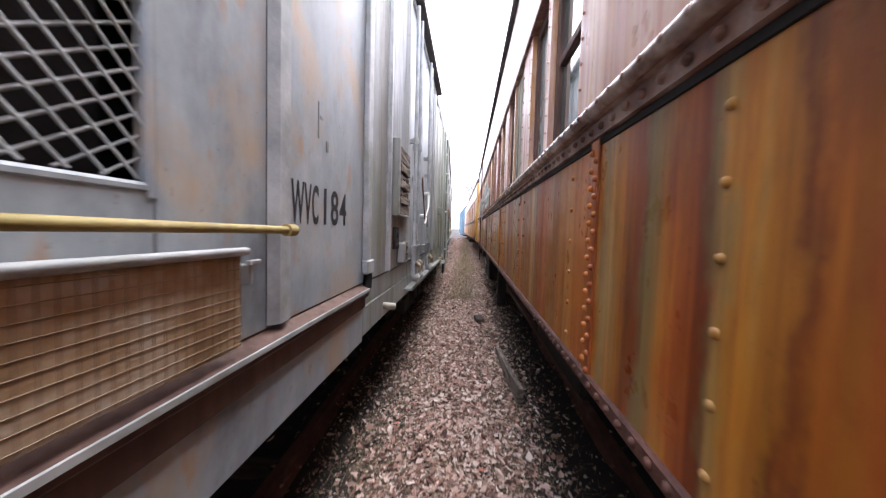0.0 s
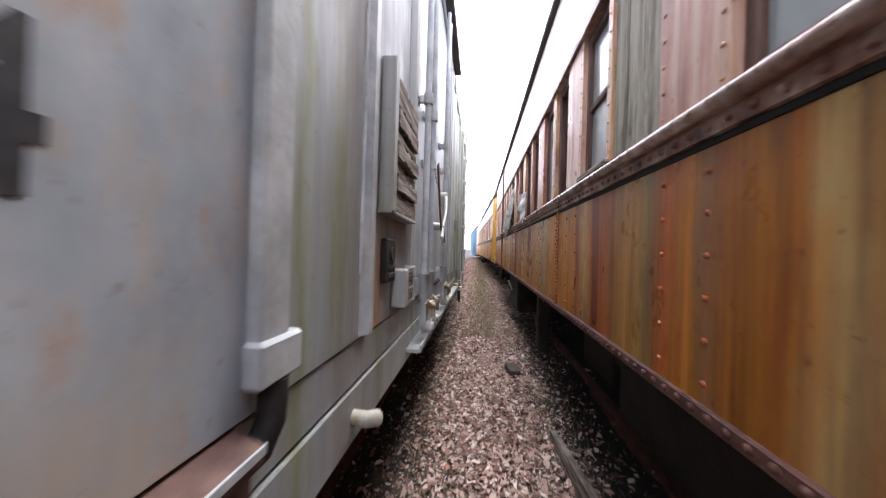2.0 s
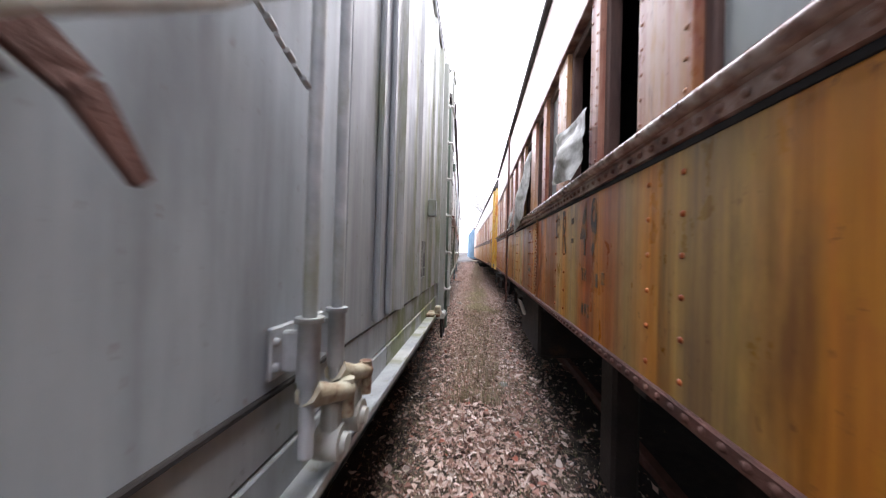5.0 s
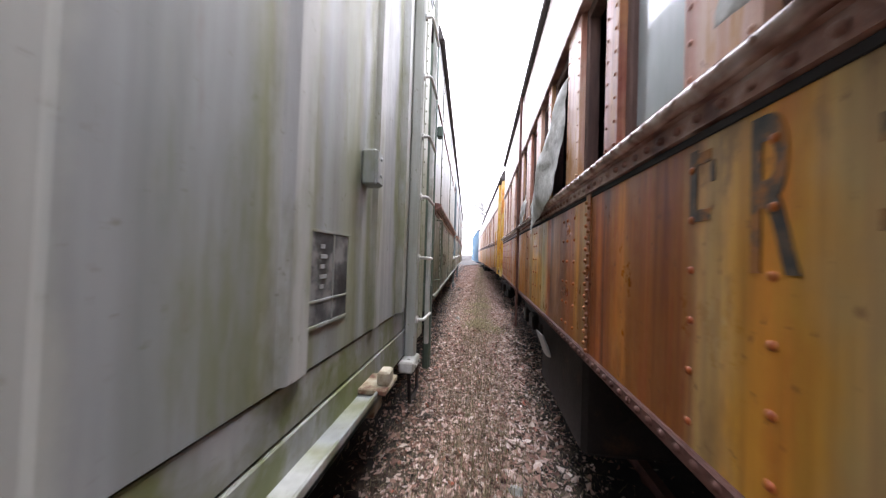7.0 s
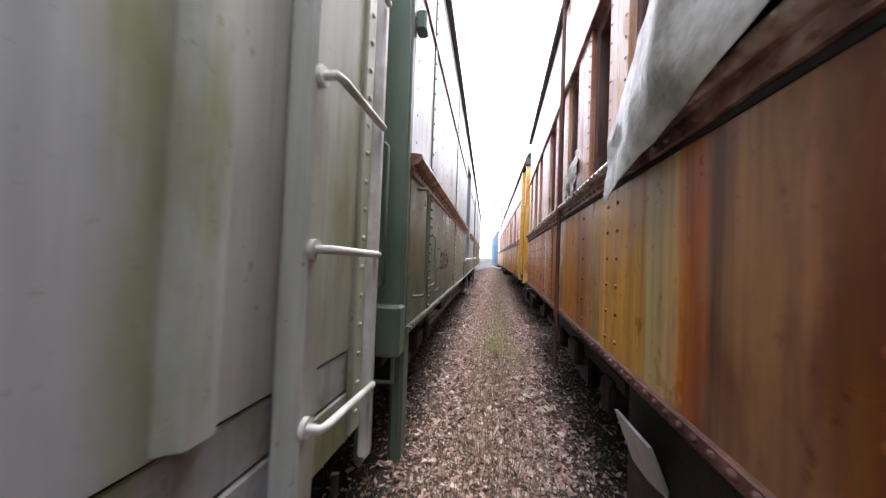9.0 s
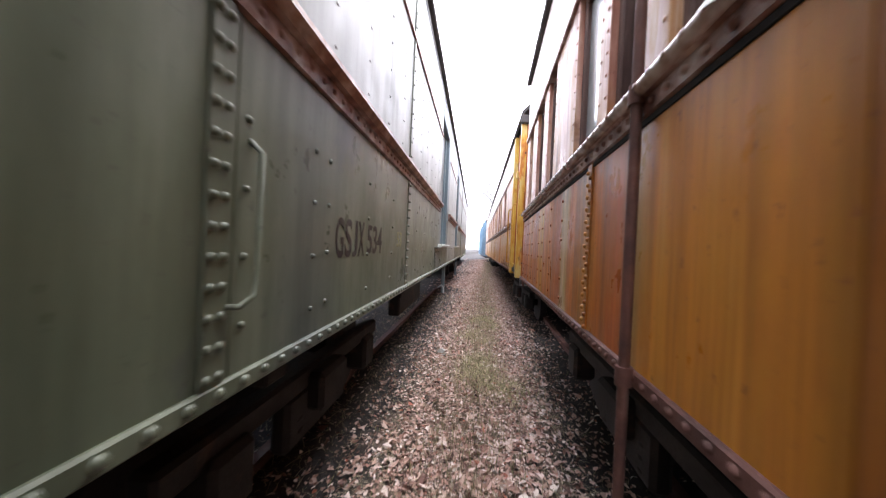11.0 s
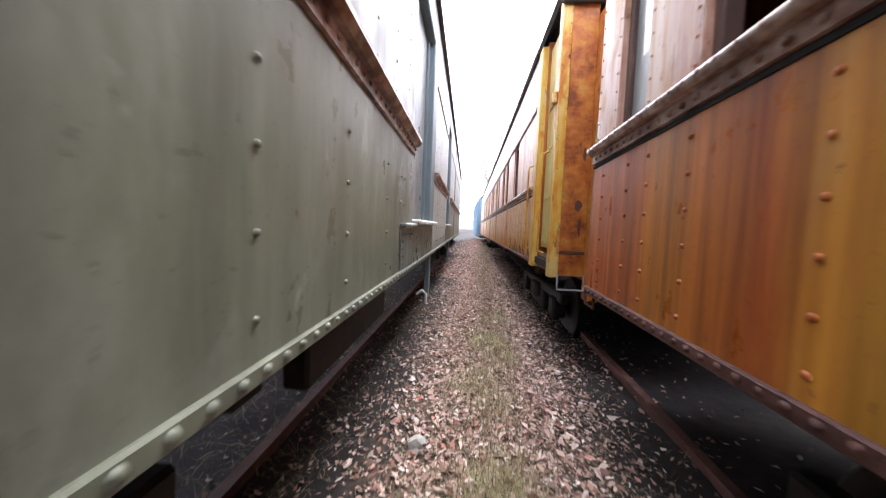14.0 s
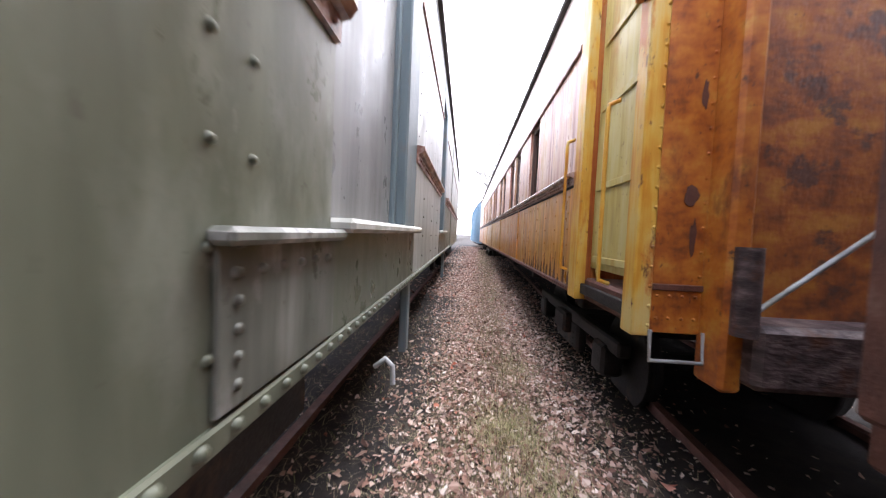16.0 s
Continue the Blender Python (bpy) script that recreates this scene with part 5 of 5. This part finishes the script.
part("gear_pawl", strap([(4.50, 1.99), (4.57, 1.95), (4.63, 1.875)], [0.022, 0.018, 0.009], 0.012, 0.126), RUST, box_car, "dark locking pawl")
part("lever_arm", Shape().tube([(0.125, bc(4.56), 2.02), (0.13, bc(4.72), 2.14), (0.11, bc(4.90), 2.31)], [0.013, 0.014, 0.02], 8).tube([(0.05, bc(4.92), 2.33), (0.12, bc(4.92), 2.33)], [0.034, 0.03], 12), WHITE, box_car, "pale lever arm with a round boss")
ch = Shape()
for k in range(26):
    y, z = 4.16 + k * 0.037, 2.52 - 0.012 * k + 0.004 * (k % 2)
    ch.tube([(0.06, bc(y), z), (0.06, bc(y + 0.028), z - 0.009)], 0.006 + 0.003 * (k % 2), 5)
part("toothed_rod", ch, LIGHT_STEEL, box_car, "toothed door rack")
part("door_seal", Shape().box(0.012, -0.02, bc(3.76), bc(5.55), ZF - 0.002, ZF + 0.012, 0.003), DARK, box_car, "dark rubber door seal")
part("hand_hold", Shape().tube([(0.0, bc(3.68), 2.30), (0.04, bc(3.68), 2.30), (0.045, bc(3.73), 2.27)], 0.011, 8), WHITE, box_car)
for y in (5.9, 6.12):
    part("wall_rib", Shape().box(0.03, 0.0, bc(y), bc(y + 0.06), ZF + 0.02, ZE - 0.06, 0.012), GREY_MOSS, box_car)
part("placard", Shape().box(0.006, 0.0, bc(7.195), bc(7.525), 1.61, 1.93, 0.002), PLACARD, box_car, "worn black stencil panel with pale frame")
pf = Shape()
for a, b, z0, z1 in ((7.262, 7.274, 1.54, 1.88), (7.595, 7.61, 1.54, 1.88), (7.45, 7.462, 1.54, 1.88), (7.262, 7.61, 1.535, 1.547), (7.262, 7.61, 1.87, 1.879), (7.262, 7.61, 1.625, 1.634)):
    pf.box(0.009, 0.0, bc(a - 0.075), bc(b - 0.075), z0 + 0.06, z1 + 0.06, 0.001)
for k in range(5):
    pf.box(0.0085, 0.0, bc(7.27), bc(7.305 + 0.02 * (k % 2)), 1.73 + k * 0.036, 1.745 + k * 0.036, 0.001)
tagged(part("placard_border", pf, GREY_MOSS, box_car), kind="stuff")
hb = Shape().box(0.075, 0.0, bc(7.66), bc(7.765), 2.185, 2.355, 0.01)
part("tack_box", hb, GREY_MOSS, box_car, "small mossy steel box")
part("tack_box_front", Shape().box(0.080, 0.07, bc(7.668), bc(7.758), 2.195, 2.345, 0.004).dome(0.080, bc(7.715), 2.315, 1, 0.011, 0.006).dome(0.080, bc(7.715), 2.235, 1, 0.011, 0.006), GREY_MOSS, box_car)
part("track_stop", Shape().box(0.14, 0.0, bc(7.72), bc(7.95), ZF - 0.27, ZF - 0.24, 0.006).box(0.14, 0.08, bc(7.76), bc(7.86), ZF - 0.24, ZF - 0.17, 0.01).box(0.06, 0.0, bc(7.8), bc(7.95), ZF - 0.42, ZF - 0.27, 0.01), BROWN_CAST, box_car, "door track stop casting")
# ladder at the corner
part("ladder_stile", Shape().box(0.085, 0.0, bc(8.715), bc(8.81), 1.0, 4.3, 0.012), GREY_MOSS, box_car, "flat ladder stile")
part("ladder_stile", Shape().box(0.13, 0.09, bc(9.10), bc(9.14), 1.10, 4.3, 0.008), WHITE, box_car, "pale angle ladder stile")
for k in range(7):
    z = 1.375 + 0.472 * k
    part("rung", Shape().tube([(0.085, bc(8.74), z), (0.135, bc(8.74), z), (0.14, bc(8.77), z), (0.14, bc(9.10), z - 0.005)], 0.0125, 10).tube([(0.086, bc(8.74), z), (0.10, bc(8.74), z)], 0.028, 10), WHITE, box_car, "round pale ladder rung")
cp = Shape().box(0.02, -0.05, bc(9.2), bc(9.42), 1.12, 4.3, 0.006)
for k in range(26):
    cp.dome(0.02, bc(9.24), 1.2 + k * 0.118, 1, 0.012, 0.01)
part("corner_post", cp, GREY_MOSS, box_car, "riveted corner post")
part("sill_step", Shape().tube([(0.06, bc(8.62), 1.1), (0.07, bc(8.66), 0.78), (0.07, bc(8.95), 0.78), (0.06, bc(9.0), 1.1)], 0.014, 8), STEEL, box_car, "dark stirrup step")
part("step_bracket", Shape().box(0.11, 0.0, bc(8.55), bc(8.82), 1.02, 1.10, 0.012).dome(0.11, bc(8.62), 1.06, 1, 0.018, 0.014).dome(0.11, bc(8.76), 1.06, 1, 0.018, 0.014), WHITE, box_car)
part("eave_rail", Shape().box(0.03, -0.06, bc(-6), bc(9.45), ZE - 0.05, ZE + 0.03, 0.01), LIGHT_STEEL, box_car)
part("roof_overhang", Shape().box(0.12, -0.2, bc(2.6), bc(6.6), ZE + 0.0, ZE + 0.05, 0.01), ROOF, box_car, "dark roof edge")
closed_body(box_car, 1, bc(-6.0), bc(9.45), 1.1, ZE, GREY_MOSS)
arch_roof(box_car, 1, bc(-6.0), bc(9.45), ZE, 0.3)
underframe(box_car, 1, bc(-6.0), bc(9.4), 1.14)
running_gear(box_car, 1, bc(7.0), 1.14, 1.7)
running_gear(box_car, 1, bc(-3.5), 1.14, 1.7)
side = Matrix(((0, 0, 1, 0), (1, 0, 0, 0), (0, 1, 0, 0), (0, 0, 0, 1)))
lettering("WVC", 0.235, Matrix.Translation((0.0012, bc(1.298), 1.832)) @ side, BLACK_PAINT, box_car, "black stencilled letters WVC", width=0.243, spacing=1.15)
lettering("184", 0.235, Matrix.Translation((0.0012, bc(1.601), 1.832)) @ side, BLACK_PAINT, box_car, "black stencilled letters 184", width=0.297, spacing=1.15)
for yy, zz, ww, hh in ((1.53, 2.21, 0.012, 0.16), (1.55, 2.30, 0.03, 0.015), (1.62, 2.17, 0.025, 0.05)):
    part("ghost_letter_bar", Shape().box(0.003, 0, bc(yy), bc(yy + ww), zz, zz + hh, 0.001), GREY_MOSS, box_car, "faded bar of old lettering")

# ---- green baggage car ----
G0 = 11.2
bag = thing("baggage_car", pose(-0.56, G0, 0, 0.25, 0, 2.41), "olive green riveted baggage car with pale upper side", "train car", "cars on the sidings")


def gc(y):
    return y - G0


GB, GT, GE = 1.318, 2.37, 4.12
GK = GT - 0.13
spans = [(9.85, 10.62, GREEN), (10.62, 12.73, GREEN), (12.73, 15.27, GREEN_PALE), (16.95, 19.6, GREEN_UP), (20.9, 23.4, GREEN), (23.4, 26, GREEN), (26, 31, GREEN)]
for a, b, m in spans:
    part("skirt_panel", Shape().box(0, -0.04, gc(a) + 0.001, gc(b) - 0.001, GB + 0.03, GK, 0.003), m, bag)
    up = Shape().box(-0.004, -0.04, gc(a) + 0.001, gc(b) - 0.001, GT, GE - 0.06, 0.003)
    n = max(1, int((b - a) / 0.42))
    for j in range(n):
        for k in range(9):
            if a < 24:
                up.dome(-0.004, gc(a + 0.12 + j * (b - a) / n), GT + 0.1 + k * 0.17, 1, 0.008, 0.006)
    part("upper_panel", up, GREEN_UP, bag, "pale grey-green upper side sheet")
    belt = Shape().prism([(0, GK), (0.014, GK + 0.004), (0.016, GT - 0.065), (0.04, GT - 0.06), (0.062, GT - 0.03), (0.06, GT - 0.008), (0.02, GT), (-0.04, GT), (-0.04, GK)], gc(a), gc(b))
    y = a + 0.05
    while y < min(b, 22):
        belt.dome(0.016, gc(y), GK + 0.035, 1, 0.012, 0.011)
        y += 0.09
    part("belt_rail", belt, BELT, bag, "projecting riveted belt rail")
    part("upper_rail", Shape().box(0.012, -0.02, gc(a), gc(b), 3.42, 3.45, 0.004), BELT, bag)
for y in (10.56, 12.73, 23.4):
    s = Shape().box(0.008, -0.01, gc(y) - 0.035, gc(y) + 0.035, GB + 0.03, GK, 0.002).box(0.006, -0.01, gc(y) - 0.03, gc(y) + 0.03, GT, GE - 0.06, 0.002)
    for k in range(13):
        for d in (-0.018, 0.018):
            s.dome(0.008, gc(y) + d, GB + 0.07 + 0.068 * k, 1, 0.012, 0.011)
        s.dome(0.006, gc(y), GT + 0.08 + 0.12 * k, 1, 0.011, 0.009)
    part("batten", s, GREEN, bag, "riveted joint strip")
riv = Shape()
for y in (10.66, 11.03, 11.15, 11.66, 12.2, 13.19, 13.75, 14.38, 14.77, 14.88, 17.5, 18.3, 19.0):
    for k in range(4):
        riv.dome(0, gc(y), 1.473 + 0.18 * k + 0.012 * math.sin(y * 9 + k), 1, 0.0105, 0.010)
part("rivets", riv, GREEN, bag, kind="stuff")
sill = Shape().box(0.012, -0.05, gc(9.85), gc(31), GB, GB + 0.05, 0.006)
y = 9.9
while y < 24:
    sill.dome(0.012, gc(y), GB + 0.028, 1, 0.014, 0.013)
    y += 0.085
part("side_sill", sill, GREEN, bag, "riveted bottom sill")
for a, b in ((15.27, 16.95), (19.6, 20.9)):
    part("loading_door", Shape().box(-0.09, -0.13, gc(a), gc(b), 1.74, 3.75, 0.006), CAR_DOOR if a < 16 else BLUE_GREY, bag, "recessed grey loading door")
    part("door_jamb", Shape().box(-0.0, -0.12, gc(b) - 0.42, gc(b), 1.74, 3.8, 0.012).box(-0.06, -0.1, gc(b) - 0.50, gc(b) - 0.42, 1.74, 3.8, 0.01), BLUE_GREY, bag, "blue-grey door jamb")
    part("door_lintel", Shape().box(0.0, -0.1, gc(a), gc(b), 3.75, GE - 0.06, 0.01), BLUE_GREY, bag)
    part("door_step", Shape().box(0.07, -0.1, gc(a) + 0.01, gc(b) - 0.03, 1.69, 1.735, 0.014), WHITE, bag, "worn pale door threshold")
    part("lower_plate", Shape().box(0.004, -0.04, gc(a) + 0.002, gc(b) - 0.002, GB + 0.05, 1.69, 0.004), GREEN, bag)
patch = Shape().box(0.012, 0.0, gc(14.78), gc(15.28), GB + 0.06, 1.69, 0.006)
for k in range(6):
    patch.dome(0.012, gc(14.82 + 0.08 * k), 1.62, 1, 0.012, 0.011)
    patch.dome(0.012, gc(14.83), 1.42 + 0.05 * k, 1, 0.011, 0.009)
part("repair_plate", patch, WORN_GREEN, bag, "riveted repair plate worn to pale primer")

part("threshold_end", Shape().box(0.05, 0.0, gc(14.76), gc(15.28), 1.668, 1.70, 0.012), WORN_GREEN, bag, "chipped pale ledge")
part("end_sheet", Shape().box(-0.005, -0.06, gc(9.80), gc(9.85), 1.3, GE, 0.005), DARK_GREEN, bag)
es = Shape().box(-0.02, -0.62, gc(9.78), gc(9.84), 1.28, GE - 0.05, 0.006)
for k in range(24):
    es.dome(-0.30, gc(9.78), 1.6 + k * 0.1, -1, 0.011, 0.01, "y")
part("end_panel", es, DARK_GREEN, bag, "dark green riveted end sheet")
part("end_sill", Shape().box(0.0, -1.2, gc(9.70), gc(9.84), 1.22, 1.5, 0.015), DARK_GREEN, bag, "dark green end sill")
part("end_grab_rail", Shape().tube([(-0.12, gc(9.77), 2.38), (-0.12, gc(9.70), 2.38), (-0.10, gc(9.70), 2.36), (-0.10, gc(9.70), 1.62), (-0.12, gc(9.70), 1.6), (-0.30, gc(9.74), 1.6)], 0.011, 8), DARK_GREEN, bag)
part("side_grab_rail", Shape().tube([(0.0, gc(10.06), 2.2), (0.06, gc(10.06), 2.2), (0.065, gc(10.08), 2.15), (0.065, gc(10.08), 1.55), (0.05, gc(10.06), 1.52), (0, gc(10.0), 1.52)], 0.011, 8), GREEN, bag, "green grab rail")
part("side_grab_rail", Shape().tube([(0.0, gc(10.60), 1.54), (0.03, gc(10.61), 1.54), (0.034, gc(10.66), 1.56), (0.034, gc(10.67), 1.60), (0.034, gc(10.67), 1.92), (0.0, gc(10.67), 1.95)], 0.008, 8), GREEN, bag, "green grab rail")
part("marker_bracket", Shape().box(0.06, 0.0, gc(9.82), gc(9.92), 3.08, 3.2, 0.012), DARK_GREEN, bag, "marker lamp bracket")
part("end_step", Shape().tube([(-0.04, gc(9.74), 1.25), (-0.04, gc(9.74), 1.08), (-0.2, gc(9.74), 1.08)], 0.012, 8).box(-0.02, -0.10, gc(9.9), gc(10.05), 0.55, 1.3, 0.02).box(-0.25, -0.31, gc(9.9), gc(10.1), 0.5, 1.25, 0.02), DARK_GREEN, bag, "green step hangers")
part("letterboard", Shape().box(0, -0.05, gc(9.85), gc(31), GE - 0.058, GE, 0.004), GREEN_UP, bag)
part("gutter", Shape().box(0.05, -0.06, gc(9.85), gc(31), GE, GE + 0.05, 0.008), ROOF, bag, "dark gutter along the eave")
closed_body(bag, 1, gc(9.85), gc(31), GB, GE, GREEN, end_mat=DARK_GREEN)
arch_roof(bag, 1, gc(9.80), gc(31), GE + 0.03, 0.55)
underframe(bag, 1, gc(9.9), gc(31), GB)
running_gear(bag, 1, gc(12.2), GB, 1.9)
running_gear(bag, 1, gc(28.2), GB, 2.2)
part("brake_rigging", Shape().box(-0.35, -0.5, gc(14.2), gc(15.9), 0.78, 1.3, 0.02), STEEL, bag)
for yy in (16.9, 21.5):
    part("step_hanger", Shape().box(-0.02, -0.08, gc(yy), gc(yy + 0.12), 0.75, GB, 0.01), BLUE_GREY, bag)
part("air_hose", Shape().tube([(-0.06, gc(16.1), 0.95), (0.0, gc(16.1), 1.0), (0.04, gc(16.1), 0.96), (0.045, gc(16.1), 0.86)], 0.015, 8), LIGHT_STEEL, bag, "curled pale hose end")
for letter, ly, lw in (("G", 11.232, 0.088), ("S", 11.338, 0.082), ("J", 11.432, 0.068), ("X", 11.512, 0.092)):
    lettering(letter, 0.24, Matrix.Translation((0.0012, gc(ly), 1.636)) @ side, BROWN_PAINT, bag, "dark brown painted letter", width=lw, height=0.175)
lettering("534", 0.225, Matrix.Translation((0.0012, gc(11.655), 1.645)) @ side, BROWN_PAINT, bag, "dark brown figures 534", width=0.288, height=0.16)
lettering("53", 0.185, Matrix.Translation((0.0012, gc(12.36), 1.685)) @ side, CREAM_PAINT, bag, "faded cream figures 53", width=0.15, height=0.115)

# ---- pale freight car behind the baggage car, and trees ----
far = thing("freight_car", pose(-1.75, 33.0, 0, 0, 0, 3.0), "pale grey freight car far down the siding", "train car", "cars on the sidings")
part("side_wall", Shape().box(0, -0.06, 0, 13, 1.1, 4.3, 0.01), WHITE, far)
for k in range(13):
    part("rib", Shape().box(0.05, 0.0, k * 1.0 + 0.05, k * 1.0 + 0.15, 1.15, 4.25, 0.01), WHITE, far)
closed_body(far, 1, 0, 13, 1.1, 4.3, WHITE)
arch_roof(far, 1, 0, 13, 4.3, 0.3)
underframe(far, 1, 0, 13, 1.1)
running_gear(far, 1, 2.0, 1.1, 1.7)
running_gear(far, 1, 11.0, 1.1, 1.7)


def bare_tree(x, y, height, seed):
    r = random.Random(seed)
    t = thing("tree", pose(x, y, 0.3), "leafless deciduous tree beyond the train, its bark greyed for haze", "tree", "bare trees")
    trunk, crown = Shape(), Shape()
    top = [Vector((0.15 * noise.noise((k * 0.7, seed, 0)) * k, 0.15 * noise.noise((k * 0.7, seed, 5)) * k, height * 0.75 * k / 6)) for k in range(7)]
    trunk.tube(top, [0.18 - 0.022 * k for k in range(7)], 8)

    def limb(p, d, ln, rad, depth):
        pts = [p]
        for _ in range(3):
            d = (d + Vector((r.gauss(0, 0.16), r.gauss(0, 0.16), r.gauss(0.08, 0.1)))).normalized()
            pts.append(pts[-1] + d * ln / 3)
        crown.tube(pts, [rad * 1.7, rad * 1.5, rad * 1.25, rad * 0.9], 5)
        if depth:
            for _ in range(4):
                e = (d + Vector((r.gauss(0, 0.6), r.gauss(0, 0.6), r.gauss(0.1, 0.4)))).normalized()
                limb(pts[r.choice((1, 2, 3))], e, ln * r.uniform(0.5, 0.75), rad * 0.5, depth - 1)

    for k in range(11):
        h = 0.35 + 0.62 * k / 10
        q = min(int(h / 1.0 * 6), 5)
        a = k * 2.4 + r.random()
        limb(top[q].lerp(top[q + 1], 0.5), Vector((math.cos(a), math.sin(a), 0.7)).normalized(), height * 0.3 * (1.15 - h * 0.6), 0.07 * (1.2 - h * 0.7), 2)
    part("trunk", trunk, BARK, t)
    part("crown", crown, BARK, t, "bare twigs")


for i, (x, y, h) in enumerate(((2.2, 50, 12), (4.6, 56, 15), (7.5, 60, 14), (1.0, 78, 15), (-6.0, 90, 14), (3.2, 46, 13), (1.2, 62, 14), (6.0, 52, 16))):
    bare_tree(x, y, h, i + 3)

# ---- loose things on the ground ----
blk = thing("wood_block", pose(0.36, 6.35, ground_height(0.36, 6.35), 3, 0, 12), "old squared timber block lying beside the track", "timber")
part("timber", Shape().box(-0.06, 0.08, -0.14, 0.14, -0.03, 0.10, 0.01), TIE_WOOD, blk)
plank = thing("plank", pose(0.62, 4.1, ground_height(0.62, 4.1) + 0.02, -3, 8, 4), "grey weathered plank lying under the coach edge", "plank")
part("board", Shape().box(-0.03, 0.03, -0.7, 0.7, -0.02, 0.12, 0.006), GREY_WOOD, plank)
for k, (x, y, s) in enumerate(((-0.52, 14.7, 0.09), (-0.45, 13.2, 0.05), (0.3, 8.6, 0.07), (-0.5, 9.6, 0.06))):
    st = thing("stone", pose(x, y, ground_height(x, y), 10 * k, 20, 50 * k), "small pale stone among the leaves", "stone", "stones on the path")
    bm = bmesh.new()
    bmesh.ops.create_icosphere(bm, subdivisions=2, radius=s)
    sh = Shape()
    bm.verts.index_update()
    sh.add([p.co * (0.8 + 0.5 * noise.noise(p.co * 14 + Vector((k, 0, 0)))) * 1.0 for p in bm.verts], [[q.index for q in f.verts] for f in bm.faces], False)
    bm.free()
    part("rock", sh, WHITE if k in (0, 2) else TIE_WOOD, st)
